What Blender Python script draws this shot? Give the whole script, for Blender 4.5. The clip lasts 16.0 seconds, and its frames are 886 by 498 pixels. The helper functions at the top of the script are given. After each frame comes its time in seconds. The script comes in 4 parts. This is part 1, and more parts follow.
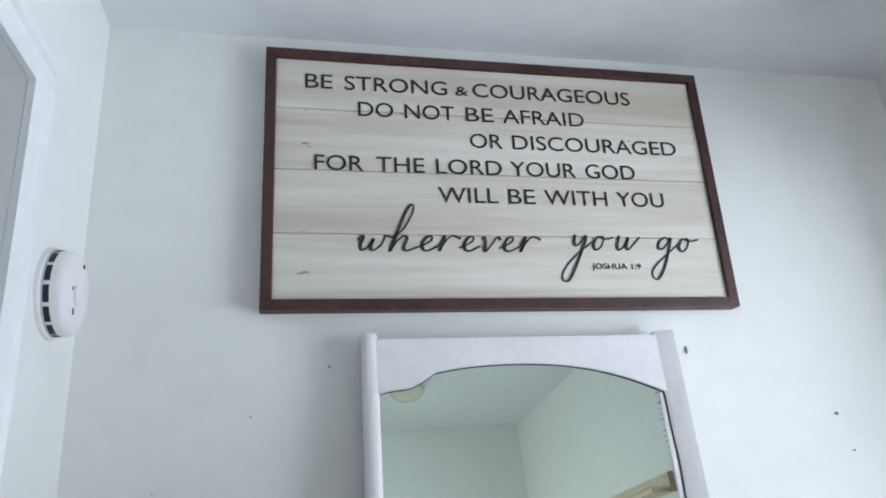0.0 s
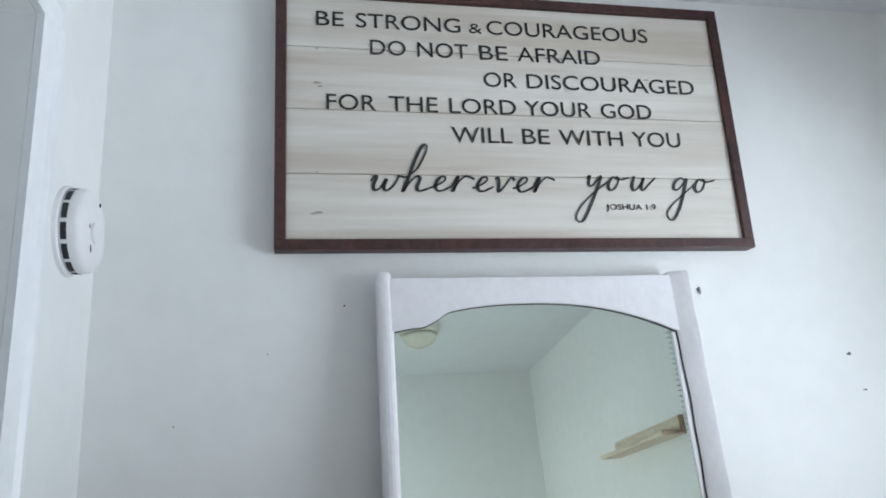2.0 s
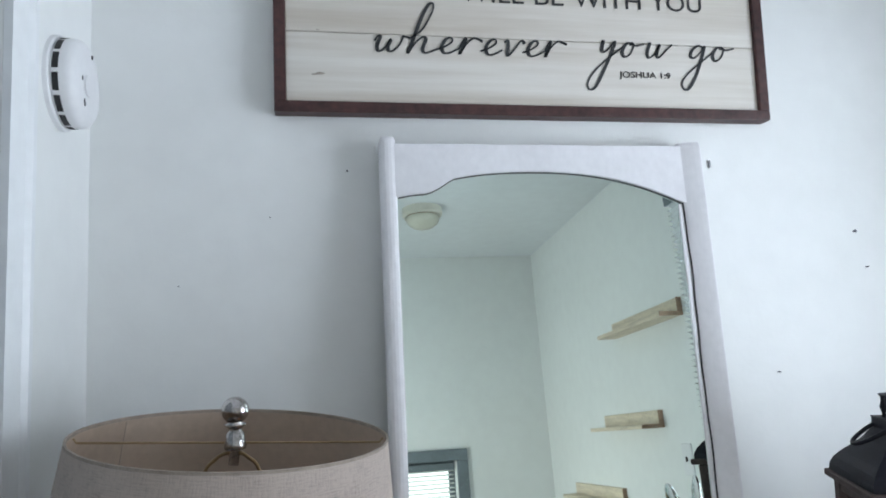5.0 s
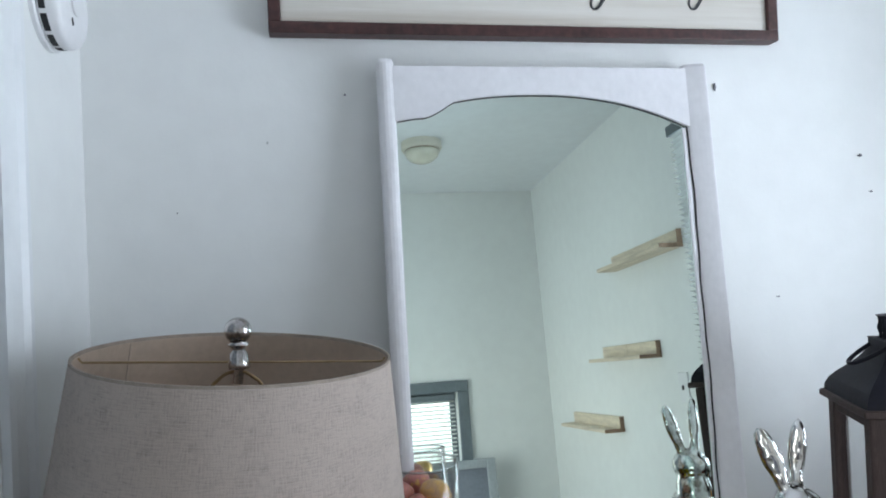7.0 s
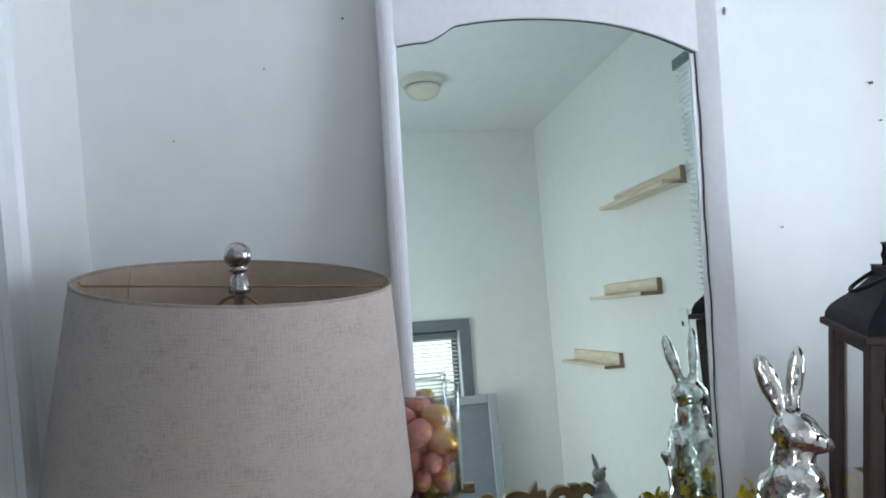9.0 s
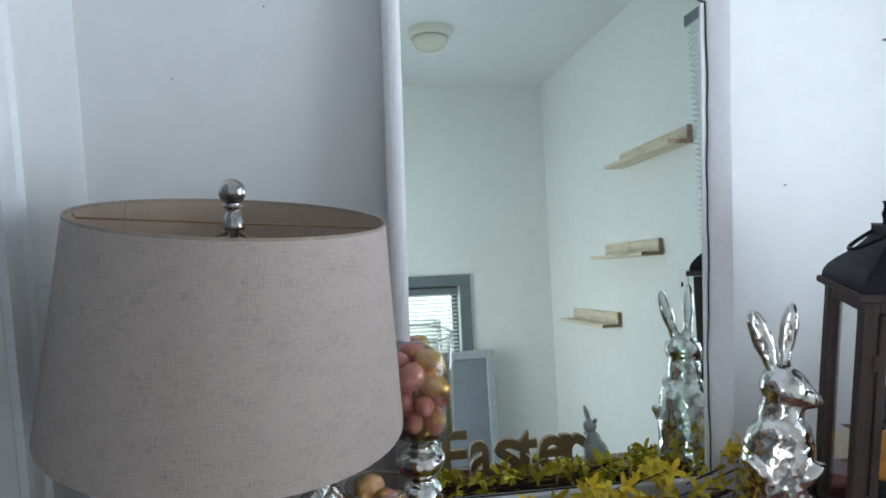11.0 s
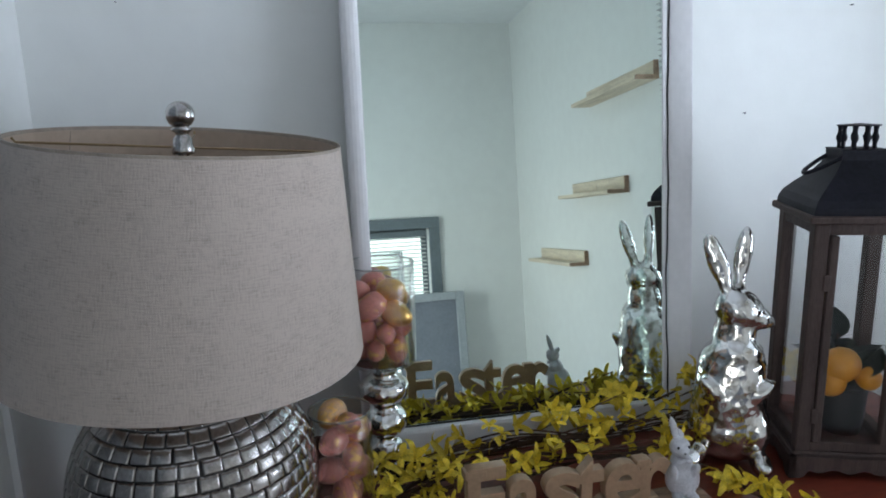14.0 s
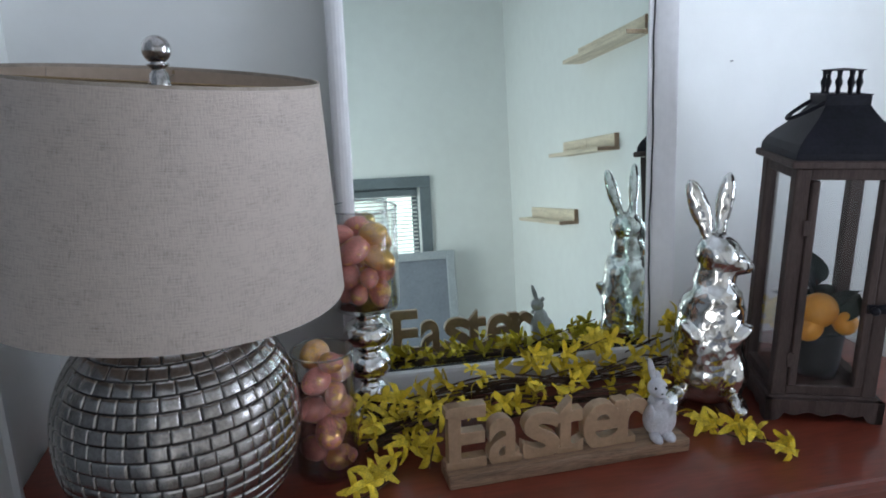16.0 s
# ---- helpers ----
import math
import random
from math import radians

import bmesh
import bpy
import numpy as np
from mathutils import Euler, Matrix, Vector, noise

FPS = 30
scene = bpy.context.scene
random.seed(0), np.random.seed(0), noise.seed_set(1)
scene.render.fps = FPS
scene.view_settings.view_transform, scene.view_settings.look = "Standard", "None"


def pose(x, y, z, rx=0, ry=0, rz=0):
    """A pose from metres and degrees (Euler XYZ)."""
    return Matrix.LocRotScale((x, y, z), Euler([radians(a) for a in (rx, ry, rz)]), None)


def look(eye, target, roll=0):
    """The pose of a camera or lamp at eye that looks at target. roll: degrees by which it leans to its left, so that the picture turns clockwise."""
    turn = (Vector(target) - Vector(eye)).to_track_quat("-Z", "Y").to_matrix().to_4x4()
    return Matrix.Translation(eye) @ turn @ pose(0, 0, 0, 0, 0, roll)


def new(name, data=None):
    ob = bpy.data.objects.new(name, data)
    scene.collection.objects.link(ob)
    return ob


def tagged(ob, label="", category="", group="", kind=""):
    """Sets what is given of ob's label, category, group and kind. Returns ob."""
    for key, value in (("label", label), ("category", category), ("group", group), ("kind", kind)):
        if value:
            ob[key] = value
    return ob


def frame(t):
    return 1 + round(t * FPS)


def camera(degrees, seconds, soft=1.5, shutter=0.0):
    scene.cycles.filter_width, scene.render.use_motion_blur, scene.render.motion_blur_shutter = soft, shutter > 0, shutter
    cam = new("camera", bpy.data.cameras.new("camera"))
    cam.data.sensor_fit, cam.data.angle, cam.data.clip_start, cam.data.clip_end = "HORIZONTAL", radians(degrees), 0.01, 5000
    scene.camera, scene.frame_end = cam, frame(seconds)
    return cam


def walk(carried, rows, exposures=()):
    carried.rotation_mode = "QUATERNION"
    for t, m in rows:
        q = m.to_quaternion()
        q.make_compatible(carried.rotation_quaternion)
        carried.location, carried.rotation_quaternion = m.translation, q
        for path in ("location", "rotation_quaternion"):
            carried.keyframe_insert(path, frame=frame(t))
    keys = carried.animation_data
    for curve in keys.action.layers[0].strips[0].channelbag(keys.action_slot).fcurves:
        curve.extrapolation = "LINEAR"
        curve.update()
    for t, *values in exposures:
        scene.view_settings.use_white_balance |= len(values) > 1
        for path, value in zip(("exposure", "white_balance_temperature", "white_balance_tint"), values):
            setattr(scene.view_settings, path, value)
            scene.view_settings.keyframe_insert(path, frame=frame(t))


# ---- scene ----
cam = camera(65.3, 16.0, soft=1.8)
EXPOSURES = [(0.0, 0.04, 6700, 10), (4.0, 0.04, 6620, 10), (7.0, 0.05, 6480, 10), (9.0, 0.05, 6410, 10), (12.0, 0.0, 6390, 10), (14.0, -0.06, 6370, 10), (16.0, 0.05, 6340, 12)]
PATH = [
    (0, (0.22, -1.222, 1.591), (0.631, 0.628, 2.229), -3.5),
    (0.5, (0.22, -1.222, 1.587), (0.625, 0.638, 2.202), -3.5),
    (1, (0.218, -1.219, 1.584), (0.615, 0.65, 2.176), -3.4),
    (1.5, (0.217, -1.215, 1.581), (0.606, 0.667, 2.133), -3.6),
    (2, (0.218, -1.214, 1.572), (0.595, 0.684, 2.078), -3.2),
    (2.5, (0.218, -1.211, 1.567), (0.591, 0.702, 2.017), -2.6),
    (3, (0.221, -1.207, 1.558), (0.587, 0.718, 1.959), -2.5),
    (3.5, (0.22, -1.2, 1.554), (0.583, 0.736, 1.902), -2.4),
    (4, (0.218, -1.197, 1.548), (0.58, 0.747, 1.845), -2.2),
    (6.5, (0.219, -1.178, 1.518), (0.585, 0.788, 1.576), -2.3),
    (7, (0.218, -1.18, 1.513), (0.579, 0.787, 1.533), -2.4),
    (7.5, (0.217, -1.175, 1.507), (0.574, 0.792, 1.494), -2.2),
    (8, (0.219, -1.17, 1.501), (0.574, 0.797, 1.449), -2.2),
    (8.5, (0.221, -1.171, 1.495), (0.577, 0.794, 1.397), -2.5),
    (9, (0.22, -1.171, 1.49), (0.568, 0.794, 1.346), -2.5),
    (11.5, (0.233, -1.171, 1.467), (0.566, 0.78, 1.183), -0.6),
    (12, (0.235, -1.171, 1.464), (0.581, 0.775, 1.153), -0.6),
    (12.5, (0.238, -1.171, 1.46), (0.596, 0.765, 1.108), -0.4),
    (13, (0.241, -1.171, 1.453), (0.613, 0.755, 1.065), -0.5),
    (13.5, (0.244, -1.172, 1.447), (0.627, 0.747, 1.037), -1.3),
    (14, (0.247, -1.174, 1.442), (0.65, 0.74, 1.027), -1.3),
    (14.5, (0.249, -1.176, 1.436), (0.669, 0.73, 0.999), -0.9),
    (15, (0.254, -1.179, 1.429), (0.679, 0.719, 0.962), -0.4),
    (15.5, (0.259, -1.181, 1.422), (0.677, 0.712, 0.928), -0.5),
    (16, (0.26, -1.186, 1.413), (0.675, 0.701, 0.897), -1.0),
]
walk(cam, [(t, look(eye, target, roll)) for t, eye, target, roll in PATH], exposures=EXPOSURES)

# ---- light ----
world = bpy.data.worlds.new("sky")
scene.world = world
world.use_nodes = True
wn = world.node_tree.nodes
sky = wn.new("ShaderNodeTexSky")
sky.sky_type = "NISHITA"
sky.sun_disc = False
sky.sun_elevation = radians(40)
sky.sun_rotation = radians(-60)
world.node_tree.links.new(sky.outputs[0], wn["Background"].inputs["Color"])
wn["Background"].inputs["Strength"].default_value = 0.12


def area_light(name, at, toward, w, h, power, color):
    lamp = bpy.data.lights.new(name, "AREA")
    lamp.shape, lamp.size, lamp.size_y, lamp.energy, lamp.color = "RECTANGLE", w, h, power, color
    ob = new(name, lamp)
    ob.matrix_world = look(at, toward)
    return ob


# daylight that enters by the side and rear windows, plus an added west fill
XL_OUT = -0.33
area_light("side_window_daylight", (1.79, -0.81, 1.56), (0.0, -0.81, 1.56), 0.82, 1.1, 47.0, (0.76, 0.86, 1.0))
area_light("rear_window_daylight", (0.67, -3.31, 0.91), (0.67, 0.0, 0.91), 0.66, 0.62, 2.2, (0.93, 0.97, 1.0))
# fill with no known window behind it, added to brighten the room's back
area_light("added_west_fill", (XL_OUT, -2.25, 0.95), (1.0, -2.25, 0.95), 0.8, 1.0, 16.0, (0.92, 0.97, 1.0))

# ---- materials ----


def material(name, color, rough=0.5, metal=0.0, vary=0.06, scale=8.0, bump=0.0, bump_scale=60.0, stretch=(1, 1, 1), dark=None, coat=0.0, random_tone=0.0, fine_share=0.5):
    """Principled material with colour variation at two scales and fine relief."""
    m = bpy.data.materials.new(name)
    m.use_nodes = True
    n, l = m.node_tree.nodes, m.node_tree.links
    b = n["Principled BSDF"]
    b.inputs["Roughness"].default_value, b.inputs["Metallic"].default_value = rough, metal
    b.inputs["Coat Weight"].default_value = coat
    co = n.new("ShaderNodeTexCoord")
    mp = n.new("ShaderNodeMapping")
    mp.inputs["Scale"].default_value = stretch
    l.new(co.outputs["Object"], mp.inputs["Vector"])
    big, fine = n.new("ShaderNodeTexNoise"), n.new("ShaderNodeTexNoise")
    big.inputs["Scale"].default_value, fine.inputs["Scale"].default_value = scale, scale * 9
    big.inputs["Detail"].default_value, fine.inputs["Detail"].default_value = 3, 5
    for node in (big, fine):
        l.new(mp.outputs[0], node.inputs["Vector"])
    mix = n.new("ShaderNodeMath")
    mix.operation = "MULTIPLY_ADD"
    l.new(fine.outputs["Fac"], mix.inputs[0])
    mix.inputs[1].default_value = fine_share
    half = n.new("ShaderNodeMath")
    half.operation = "MULTIPLY"
    half.inputs[1].default_value = 1 - fine_share
    l.new(big.outputs["Fac"], half.inputs[0])
    l.new(half.outputs[0], mix.inputs[2])
    ramp = n.new("ShaderNodeValToRGB")
    low = dark or tuple(c * (1 - 2.2 * vary) for c in color)
    high = tuple(min(1.0, c * (1 + vary)) for c in color)
    ramp.color_ramp.elements[0].position, ramp.color_ramp.elements[1].position = 0.36, 0.62
    ramp.color_ramp.elements[0].color, ramp.color_ramp.elements[1].color = (*low, 1), (*high, 1)
    l.new(mix.outputs[0], ramp.inputs[0])
    out = ramp.outputs["Color"]
    if random_tone:
        info, hsv, ma = n.new("ShaderNodeObjectInfo"), n.new("ShaderNodeHueSaturation"), n.new("ShaderNodeMapRange")
        l.new(info.outputs["Random"], ma.inputs["Value"])
        ma.inputs["To Min"].default_value, ma.inputs["To Max"].default_value = 1 - random_tone, 1 + random_tone
        l.new(ma.outputs[0], hsv.inputs["Value"])
        l.new(out, hsv.inputs["Color"])
        out = hsv.outputs["Color"]
    l.new(out, b.inputs["Base Color"])
    if bump:
        bt, bn = n.new("ShaderNodeTexNoise"), n.new("ShaderNodeBump")
        bt.inputs["Scale"].default_value, bt.inputs["Detail"].default_value = bump_scale, 4
        l.new(mp.outputs[0], bt.inputs["Vector"])
        bn.inputs["Strength"].default_value, bn.inputs["Distance"].default_value = bump, 0.002
        l.new(bt.outputs["Fac"], bn.inputs["Height"])
        l.new(bn.outputs[0], b.inputs["Normal"])
    return m


def bsdf(m):
    return m.node_tree.nodes["Principled BSDF"]


WALL = material("wall_paint", (0.815, 0.825, 0.812), 0.55, vary=0.015, scale=2.0, bump=0.12, bump_scale=90)
CEIL = material("ceiling_paint", (0.78, 0.80, 0.82), 0.8, vary=0.02, scale=2.0, bump=0.1, bump_scale=120)
TRIM = material("trim_paint", (0.82, 0.84, 0.85), 0.35, vary=0.02, scale=4.0)
FLOOR = material("floor_boards", (0.28, 0.262, 0.245), 0.6, vary=0.08, scale=3.0, stretch=(1, 8, 1))
FRAME_WHITE = material("chippy_white_paint", (0.80, 0.79, 0.81), 0.5, vary=0.025, scale=9.0, bump=0.10, bump_scale=40, stretch=(1, 1, 0.8))
SIGN_FRAME = material("dark_red_brown_wood", (0.060, 0.022, 0.020), 0.5, vary=0.25, scale=12, stretch=(1, 1, 1), bump=0.15)
LETTER = material("black_paint", (0.020, 0.021, 0.022), 0.6, vary=0.15, scale=30)
SCRIPT = material("brushed_black_paint", (0.030, 0.032, 0.034), 0.6, vary=0.35, scale=30)
DRESSER = material("cherry_wood", (0.185, 0.036, 0.020), 0.32, vary=0.12, scale=5, stretch=(0.6, 5, 1), coat=0.2, bump=0.04, bump_scale=90)
PLASTIC = material("white_plastic", (0.80, 0.80, 0.81), 0.4, vary=0.015, scale=10)
BLACK = material("black_slot", (0.012, 0.012, 0.014), 0.6, vary=0.1)
SILVER = material("antique_silver", (0.46, 0.43, 0.415), 0.27, metal=1.0, vary=0.08, scale=25, bump=0.06, bump_scale=220, dark=(0.30, 0.275, 0.265), random_tone=0.15)
GROUT = material("dark_tile_gap", (0.035, 0.032, 0.032), 0.7, vary=0.2)
CHROME = material("pitted_chrome", (0.50, 0.47, 0.46), 0.20, metal=1.0, vary=0.2, scale=60, bump=0.1, bump_scale=260)
BRASS = material("aged_brass_wire", (0.35, 0.25, 0.14), 0.35, metal=1.0, vary=0.1)
SIGN_GLITTER = material("champagne_paint", (0.40, 0.262, 0.165), 0.34, metal=0.25, vary=0.08, scale=22, bump=0.08, bump_scale=220)
SIGN_BASE = material("champagne_driftwood", (0.29, 0.182, 0.118), 0.5, metal=0.1, vary=0.25, scale=18, stretch=(0.4, 5, 5), bump=0.5, bump_scale=70)
CERAMIC = material("white_glazed_resin", (0.58, 0.57, 0.61), 0.4, vary=0.10, scale=40, bump=0.3, bump_scale=150)
LANTERN_WOOD = material("greyed_brown_wood", (0.072, 0.050, 0.046), 0.6, vary=0.16, scale=14, stretch=(5, 5, 0.6), bump=0.35, bump_scale=60)
LANTERN_METAL = material("black_painted_metal", (0.010, 0.010, 0.016), 0.55, vary=0.2, scale=20, metal=0.1, bump=0.1)
for mm in (LANTERN_METAL, LANTERN_WOOD):
    bsdf(mm).inputs["Specular IOR Level"].default_value = 0.2
LEMON = material("orange_yellow_rind", (0.72, 0.30, 0.025), 0.45, vary=0.08, scale=30, bump=0.3, bump_scale=300)
LEAF = material("dark_green_leaf", (0.020, 0.034, 0.024), 0.5, vary=0.2, scale=30)
POT = material("charcoal_pot", (0.018, 0.020, 0.025), 0.6, vary=0.2, scale=20)
PETAL = material("forsythia_yellow", (0.76, 0.56, 0.035), 0.6, vary=0.2, scale=60, random_tone=0.3)
TWIG = material("dark_brown_twig", (0.070, 0.034, 0.018), 0.75, vary=0.3, scale=60, bump=0.4, bump_scale=200)
PINE = material("pale_pine", (0.72, 0.62, 0.48), 0.55, vary=0.14, scale=10, stretch=(5, 0.6, 5), bump=0.1)
# brown of the ledge ends, with their shade put into the colour
PINE_END = material("shaded_brown", (0.32, 0.21, 0.14), 0.7, vary=0.2, scale=20)
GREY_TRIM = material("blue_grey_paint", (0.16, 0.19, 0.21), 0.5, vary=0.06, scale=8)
BOARD = material("lilac_grey_canvas", (0.24, 0.26, 0.31), 0.7, vary=0.06, scale=6)
BOARD_FRAME = material("pale_grey_wood", (0.40, 0.43, 0.46), 0.5, vary=0.06, scale=8)
# white door: the shade of its recess is put into this grey
DOOR = material("shaded_white_door", (0.28, 0.31, 0.33), 0.45, vary=0.03, scale=5)
KNOT = material("dark_knot", (0.40, 0.35, 0.29), 0.7, vary=0.3, scale=60)
SEAM = material("grey_gap", (0.07, 0.07, 0.075), 0.7, vary=0.3, scale=60)
BLIND = material("white_blind_slat", (0.80, 0.80, 0.78), 0.45, vary=0.02, scale=8)
# side blind slats: their backlit shade is put into a darker grey
BLIND_SHADED = material("shaded_blind_slat", (0.38, 0.39, 0.385), 0.45, vary=0.02, scale=8)
CREAM = material("cream_enamel", (0.66, 0.63, 0.54), 0.4, vary=0.03, scale=8)
MILK = material("milky_lamp_glass", (0.62, 0.60, 0.50), 0.25, vary=0.03, scale=8)

# wide whitewashed planks, with streaks along the boards
PLANK = material("whitewashed_plank", (0.69, 0.66, 0.61), 0.6, vary=0.03, scale=2.3, stretch=(0.30, 1, 6.5), fine_share=0.24, dark=(0.53, 0.475, 0.405), bump=0.15, bump_scale=50, random_tone=0.03)

# linen lampshade: crossed threads with darker slubs
LINEN = bpy.data.materials.new("oatmeal_linen")
LINEN.use_nodes = True


def linen(m):
    n, l = m.node_tree.nodes, m.node_tree.links
    b = n["Principled BSDF"]
    uv = n.new("ShaderNodeUVMap")
    uv.uv_map = "cloth"
    outs = []
    for sx, sy in ((70, 600), (560, 90), (30, 45)):
        mp, tx = n.new("ShaderNodeMapping"), n.new("ShaderNodeTexNoise")
        mp.inputs["Scale"].default_value = (sx, sy, 1)
        tx.inputs["Scale"].default_value, tx.inputs["Detail"].default_value = 1.0, 3
        l.new(uv.outputs[0], mp.inputs["Vector"])
        l.new(mp.outputs[0], tx.inputs["Vector"])
        outs.append(tx.outputs["Fac"])
    add = n.new("ShaderNodeMath")
    add.operation = "ADD"
    l.new(outs[0], add.inputs[0])
    l.new(outs[1], add.inputs[1])
    add2 = n.new("ShaderNodeMath")
    add2.operation = "MULTIPLY_ADD"
    l.new(outs[2], add2.inputs[0])
    add2.inputs[1].default_value = 0.70
    l.new(add.outputs[0], add2.inputs[2])
    ramp = n.new("ShaderNodeValToRGB")
    e = ramp.color_ramp.elements
    e[0].position, e[0].color = 0.62, (0.34, 0.278, 0.242, 1)
    e[1].position, e[1].color = 1.0, (0.54, 0.455, 0.405, 1)
    mid = e.new(0.78)
    mid.color = (0.455, 0.382, 0.340, 1)
    scale = n.new("ShaderNodeMath")
    scale.operation = "MULTIPLY"
    scale.inputs[1].default_value = 0.69
    l.new(add2.outputs[0], scale.inputs[0])
    l.new(scale.outputs[0], ramp.inputs[0])
    l.new(ramp.outputs[0], b.inputs["Base Color"])
    b.inputs["Roughness"].default_value = 0.9
    bn = n.new("ShaderNodeBump")
    bn.inputs["Strength"].default_value, bn.inputs["Distance"].default_value = 0.35, 0.001
    l.new(add.outputs[0], bn.inputs["Height"])
    l.new(bn.outputs[0], b.inputs["Normal"])


linen(LINEN)
LINER = material("tan_shade_liner", (0.54, 0.42, 0.33), 0.7, vary=0.05, scale=10)

# old mirror glass, faintly green
MIRROR = bpy.data.materials.new("mirror_glass")
MIRROR.use_nodes = True
bsdf(MIRROR).inputs["Metallic"].default_value = 1.0
bsdf(MIRROR).inputs["Roughness"].default_value = 0.012
bsdf(MIRROR).inputs["Base Color"].default_value = (0.835, 0.95, 0.90, 1)


def clear_glass(name, tint, gloss):
    """Thin clear glass: light passes straight on, with a reflection that grows at grazing angles."""
    m = bpy.data.materials.new(name)
    m.use_nodes = True
    n, l = m.node_tree.nodes, m.node_tree.links
    n.remove(n["Principled BSDF"])
    clear, shine, mix, fres = n.new("ShaderNodeBsdfTransparent"), n.new("ShaderNodeBsdfGlossy"), n.new("ShaderNodeMixShader"), n.new("ShaderNodeLayerWeight")
    clear.inputs["Color"].default_value = (*tint, 1)
    shine.inputs["Roughness"].default_value = 0.01
    fres.inputs["Blend"].default_value = 0.5
    steep, least = n.new("ShaderNodeMath"), n.new("ShaderNodeMath")
    steep.operation, steep.inputs[1].default_value = "POWER", 3.0
    least.operation, least.inputs[1].default_value, least.inputs[2].default_value = "MULTIPLY_ADD", 0.8, gloss
    l.new(fres.outputs["Facing"], steep.inputs[0])
    l.new(steep.outputs[0], least.inputs[0])
    l.new(least.outputs[0], mix.inputs[0])
    l.new(clear.outputs[0], mix.inputs[1])
    l.new(shine.outputs[0], mix.inputs[2])
    l.new(mix.outputs[0], n["Material Output"].inputs["Surface"])
    return m


GLASS = clear_glass("clear_glass", (0.97, 0.98, 0.975), 0.05)
RIM_GLASS = clear_glass("glass_rim", (0.84, 0.89, 0.90), 0.22)
PANE = clear_glass("pane_glass", (0.995, 0.998, 1.0), 0.035)

# faceted mercury silver of the large rabbit and the candlestick
MERCURY = bpy.data.materials.new("mercury_silver")
MERCURY.use_nodes = True


def mercury(m):
    n, l = m.node_tree.nodes, m.node_tree.links
    b = n["Principled BSDF"]
    b.inputs["Metallic"].default_value, b.inputs["Roughness"].default_value = 1.0, 0.11
    co, vor, nz, bn = n.new("ShaderNodeTexCoord"), n.new("ShaderNodeTexVoronoi"), n.new("ShaderNodeTexNoise"), n.new("ShaderNodeBump")
    vor.feature = "SMOOTH_F1"
    vor.inputs["Scale"].default_value, vor.inputs["Smoothness"].default_value = 70, 0.12
    nz.inputs["Scale"].default_value, nz.inputs["Detail"].default_value = 55, 5
    l.new(co.outputs["Object"], vor.inputs["Vector"])
    l.new(co.outputs["Object"], nz.inputs["Vector"])
    bn.inputs["Strength"].default_value, bn.inputs["Distance"].default_value = 0.28, 0.005
    l.new(vor.outputs["Distance"], bn.inputs["Height"])
    l.new(bn.outputs[0], b.inputs["Normal"])
    ramp = n.new("ShaderNodeValToRGB")
    e = ramp.color_ramp.elements
    e[0].position, e[0].color = 0.34, (0.46, 0.42, 0.37, 1)
    e[1].position, e[1].color = 0.52, (0.80, 0.785, 0.77, 1)
    l.new(nz.outputs["Fac"], ramp.inputs[0])
    l.new(ramp.outputs[0], b.inputs["Base Color"])


mercury(MERCURY)


def egg_paint(name, base, foil, share, speckle):
    """Painted egg with patches of gold foil and fine speckles."""
    m = bpy.data.materials.new(name)
    m.use_nodes = True
    n, l = m.node_tree.nodes, m.node_tree.links
    b = n["Principled BSDF"]
    co, info, mp = n.new("ShaderNodeTexCoord"), n.new("ShaderNodeObjectInfo"), n.new("ShaderNodeVectorMath")
    mp.operation = "MULTIPLY_ADD"
    mp.inputs[1].default_value = (40, 40, 40)
    l.new(info.outputs["Random"], mp.inputs[0])
    l.new(co.outputs["Object"], mp.inputs[2])
    patch, spots = n.new("ShaderNodeTexNoise"), n.new("ShaderNodeTexNoise")
    patch.inputs["Scale"].default_value, patch.inputs["Detail"].default_value = 1.4, 9
    patch.inputs["Roughness"].default_value = 0.68
    spots.inputs["Scale"].default_value, spots.inputs["Detail"].default_value = 11, 3
    for node in (patch, spots):
        l.new(mp.outputs[0], node.inputs["Vector"])
    cut = n.new("ShaderNodeValToRGB")
    cut.color_ramp.elements[0].position, cut.color_ramp.elements[1].position = share, share + 0.03
    l.new(patch.outputs["Fac"], cut.inputs[0])
    tone = n.new("ShaderNodeValToRGB")
    tone.color_ramp.elements[0].position, tone.color_ramp.elements[1].position = 0.38, 0.56
    tone.color_ramp.elements[0].color, tone.color_ramp.elements[1].color = (*[c * speckle for c in base], 1), (*base, 1)
    l.new(spots.outputs["Fac"], tone.inputs[0])
    mix = n.new("ShaderNodeMix")
    mix.data_type = "RGBA"
    l.new(cut.outputs[0], mix.inputs["Factor"])
    l.new(tone.outputs[0], mix.inputs["A"])
    mix.inputs["B"].default_value = (*foil, 1)
    l.new(mix.outputs["Result"], b.inputs["Base Color"])
    l.new(cut.outputs[0], b.inputs["Metallic"])
    b.inputs["Roughness"].default_value = 0.28
    return m


EGG_PINK = egg_paint("pink_speckled_egg", (0.80, 0.31, 0.27), (0.88, 0.53, 0.20), 0.59, 0.68)
EGG_MIX = egg_paint("pink_egg_with_gold_foil", (0.78, 0.33, 0.28), (0.90, 0.53, 0.20), 0.51, 0.66)
EGG_GOLD = egg_paint("gold_foil_egg", (0.80, 0.46, 0.24), (0.92, 0.56, 0.19), 0.47, 0.8)

# ---- mesh helpers ----


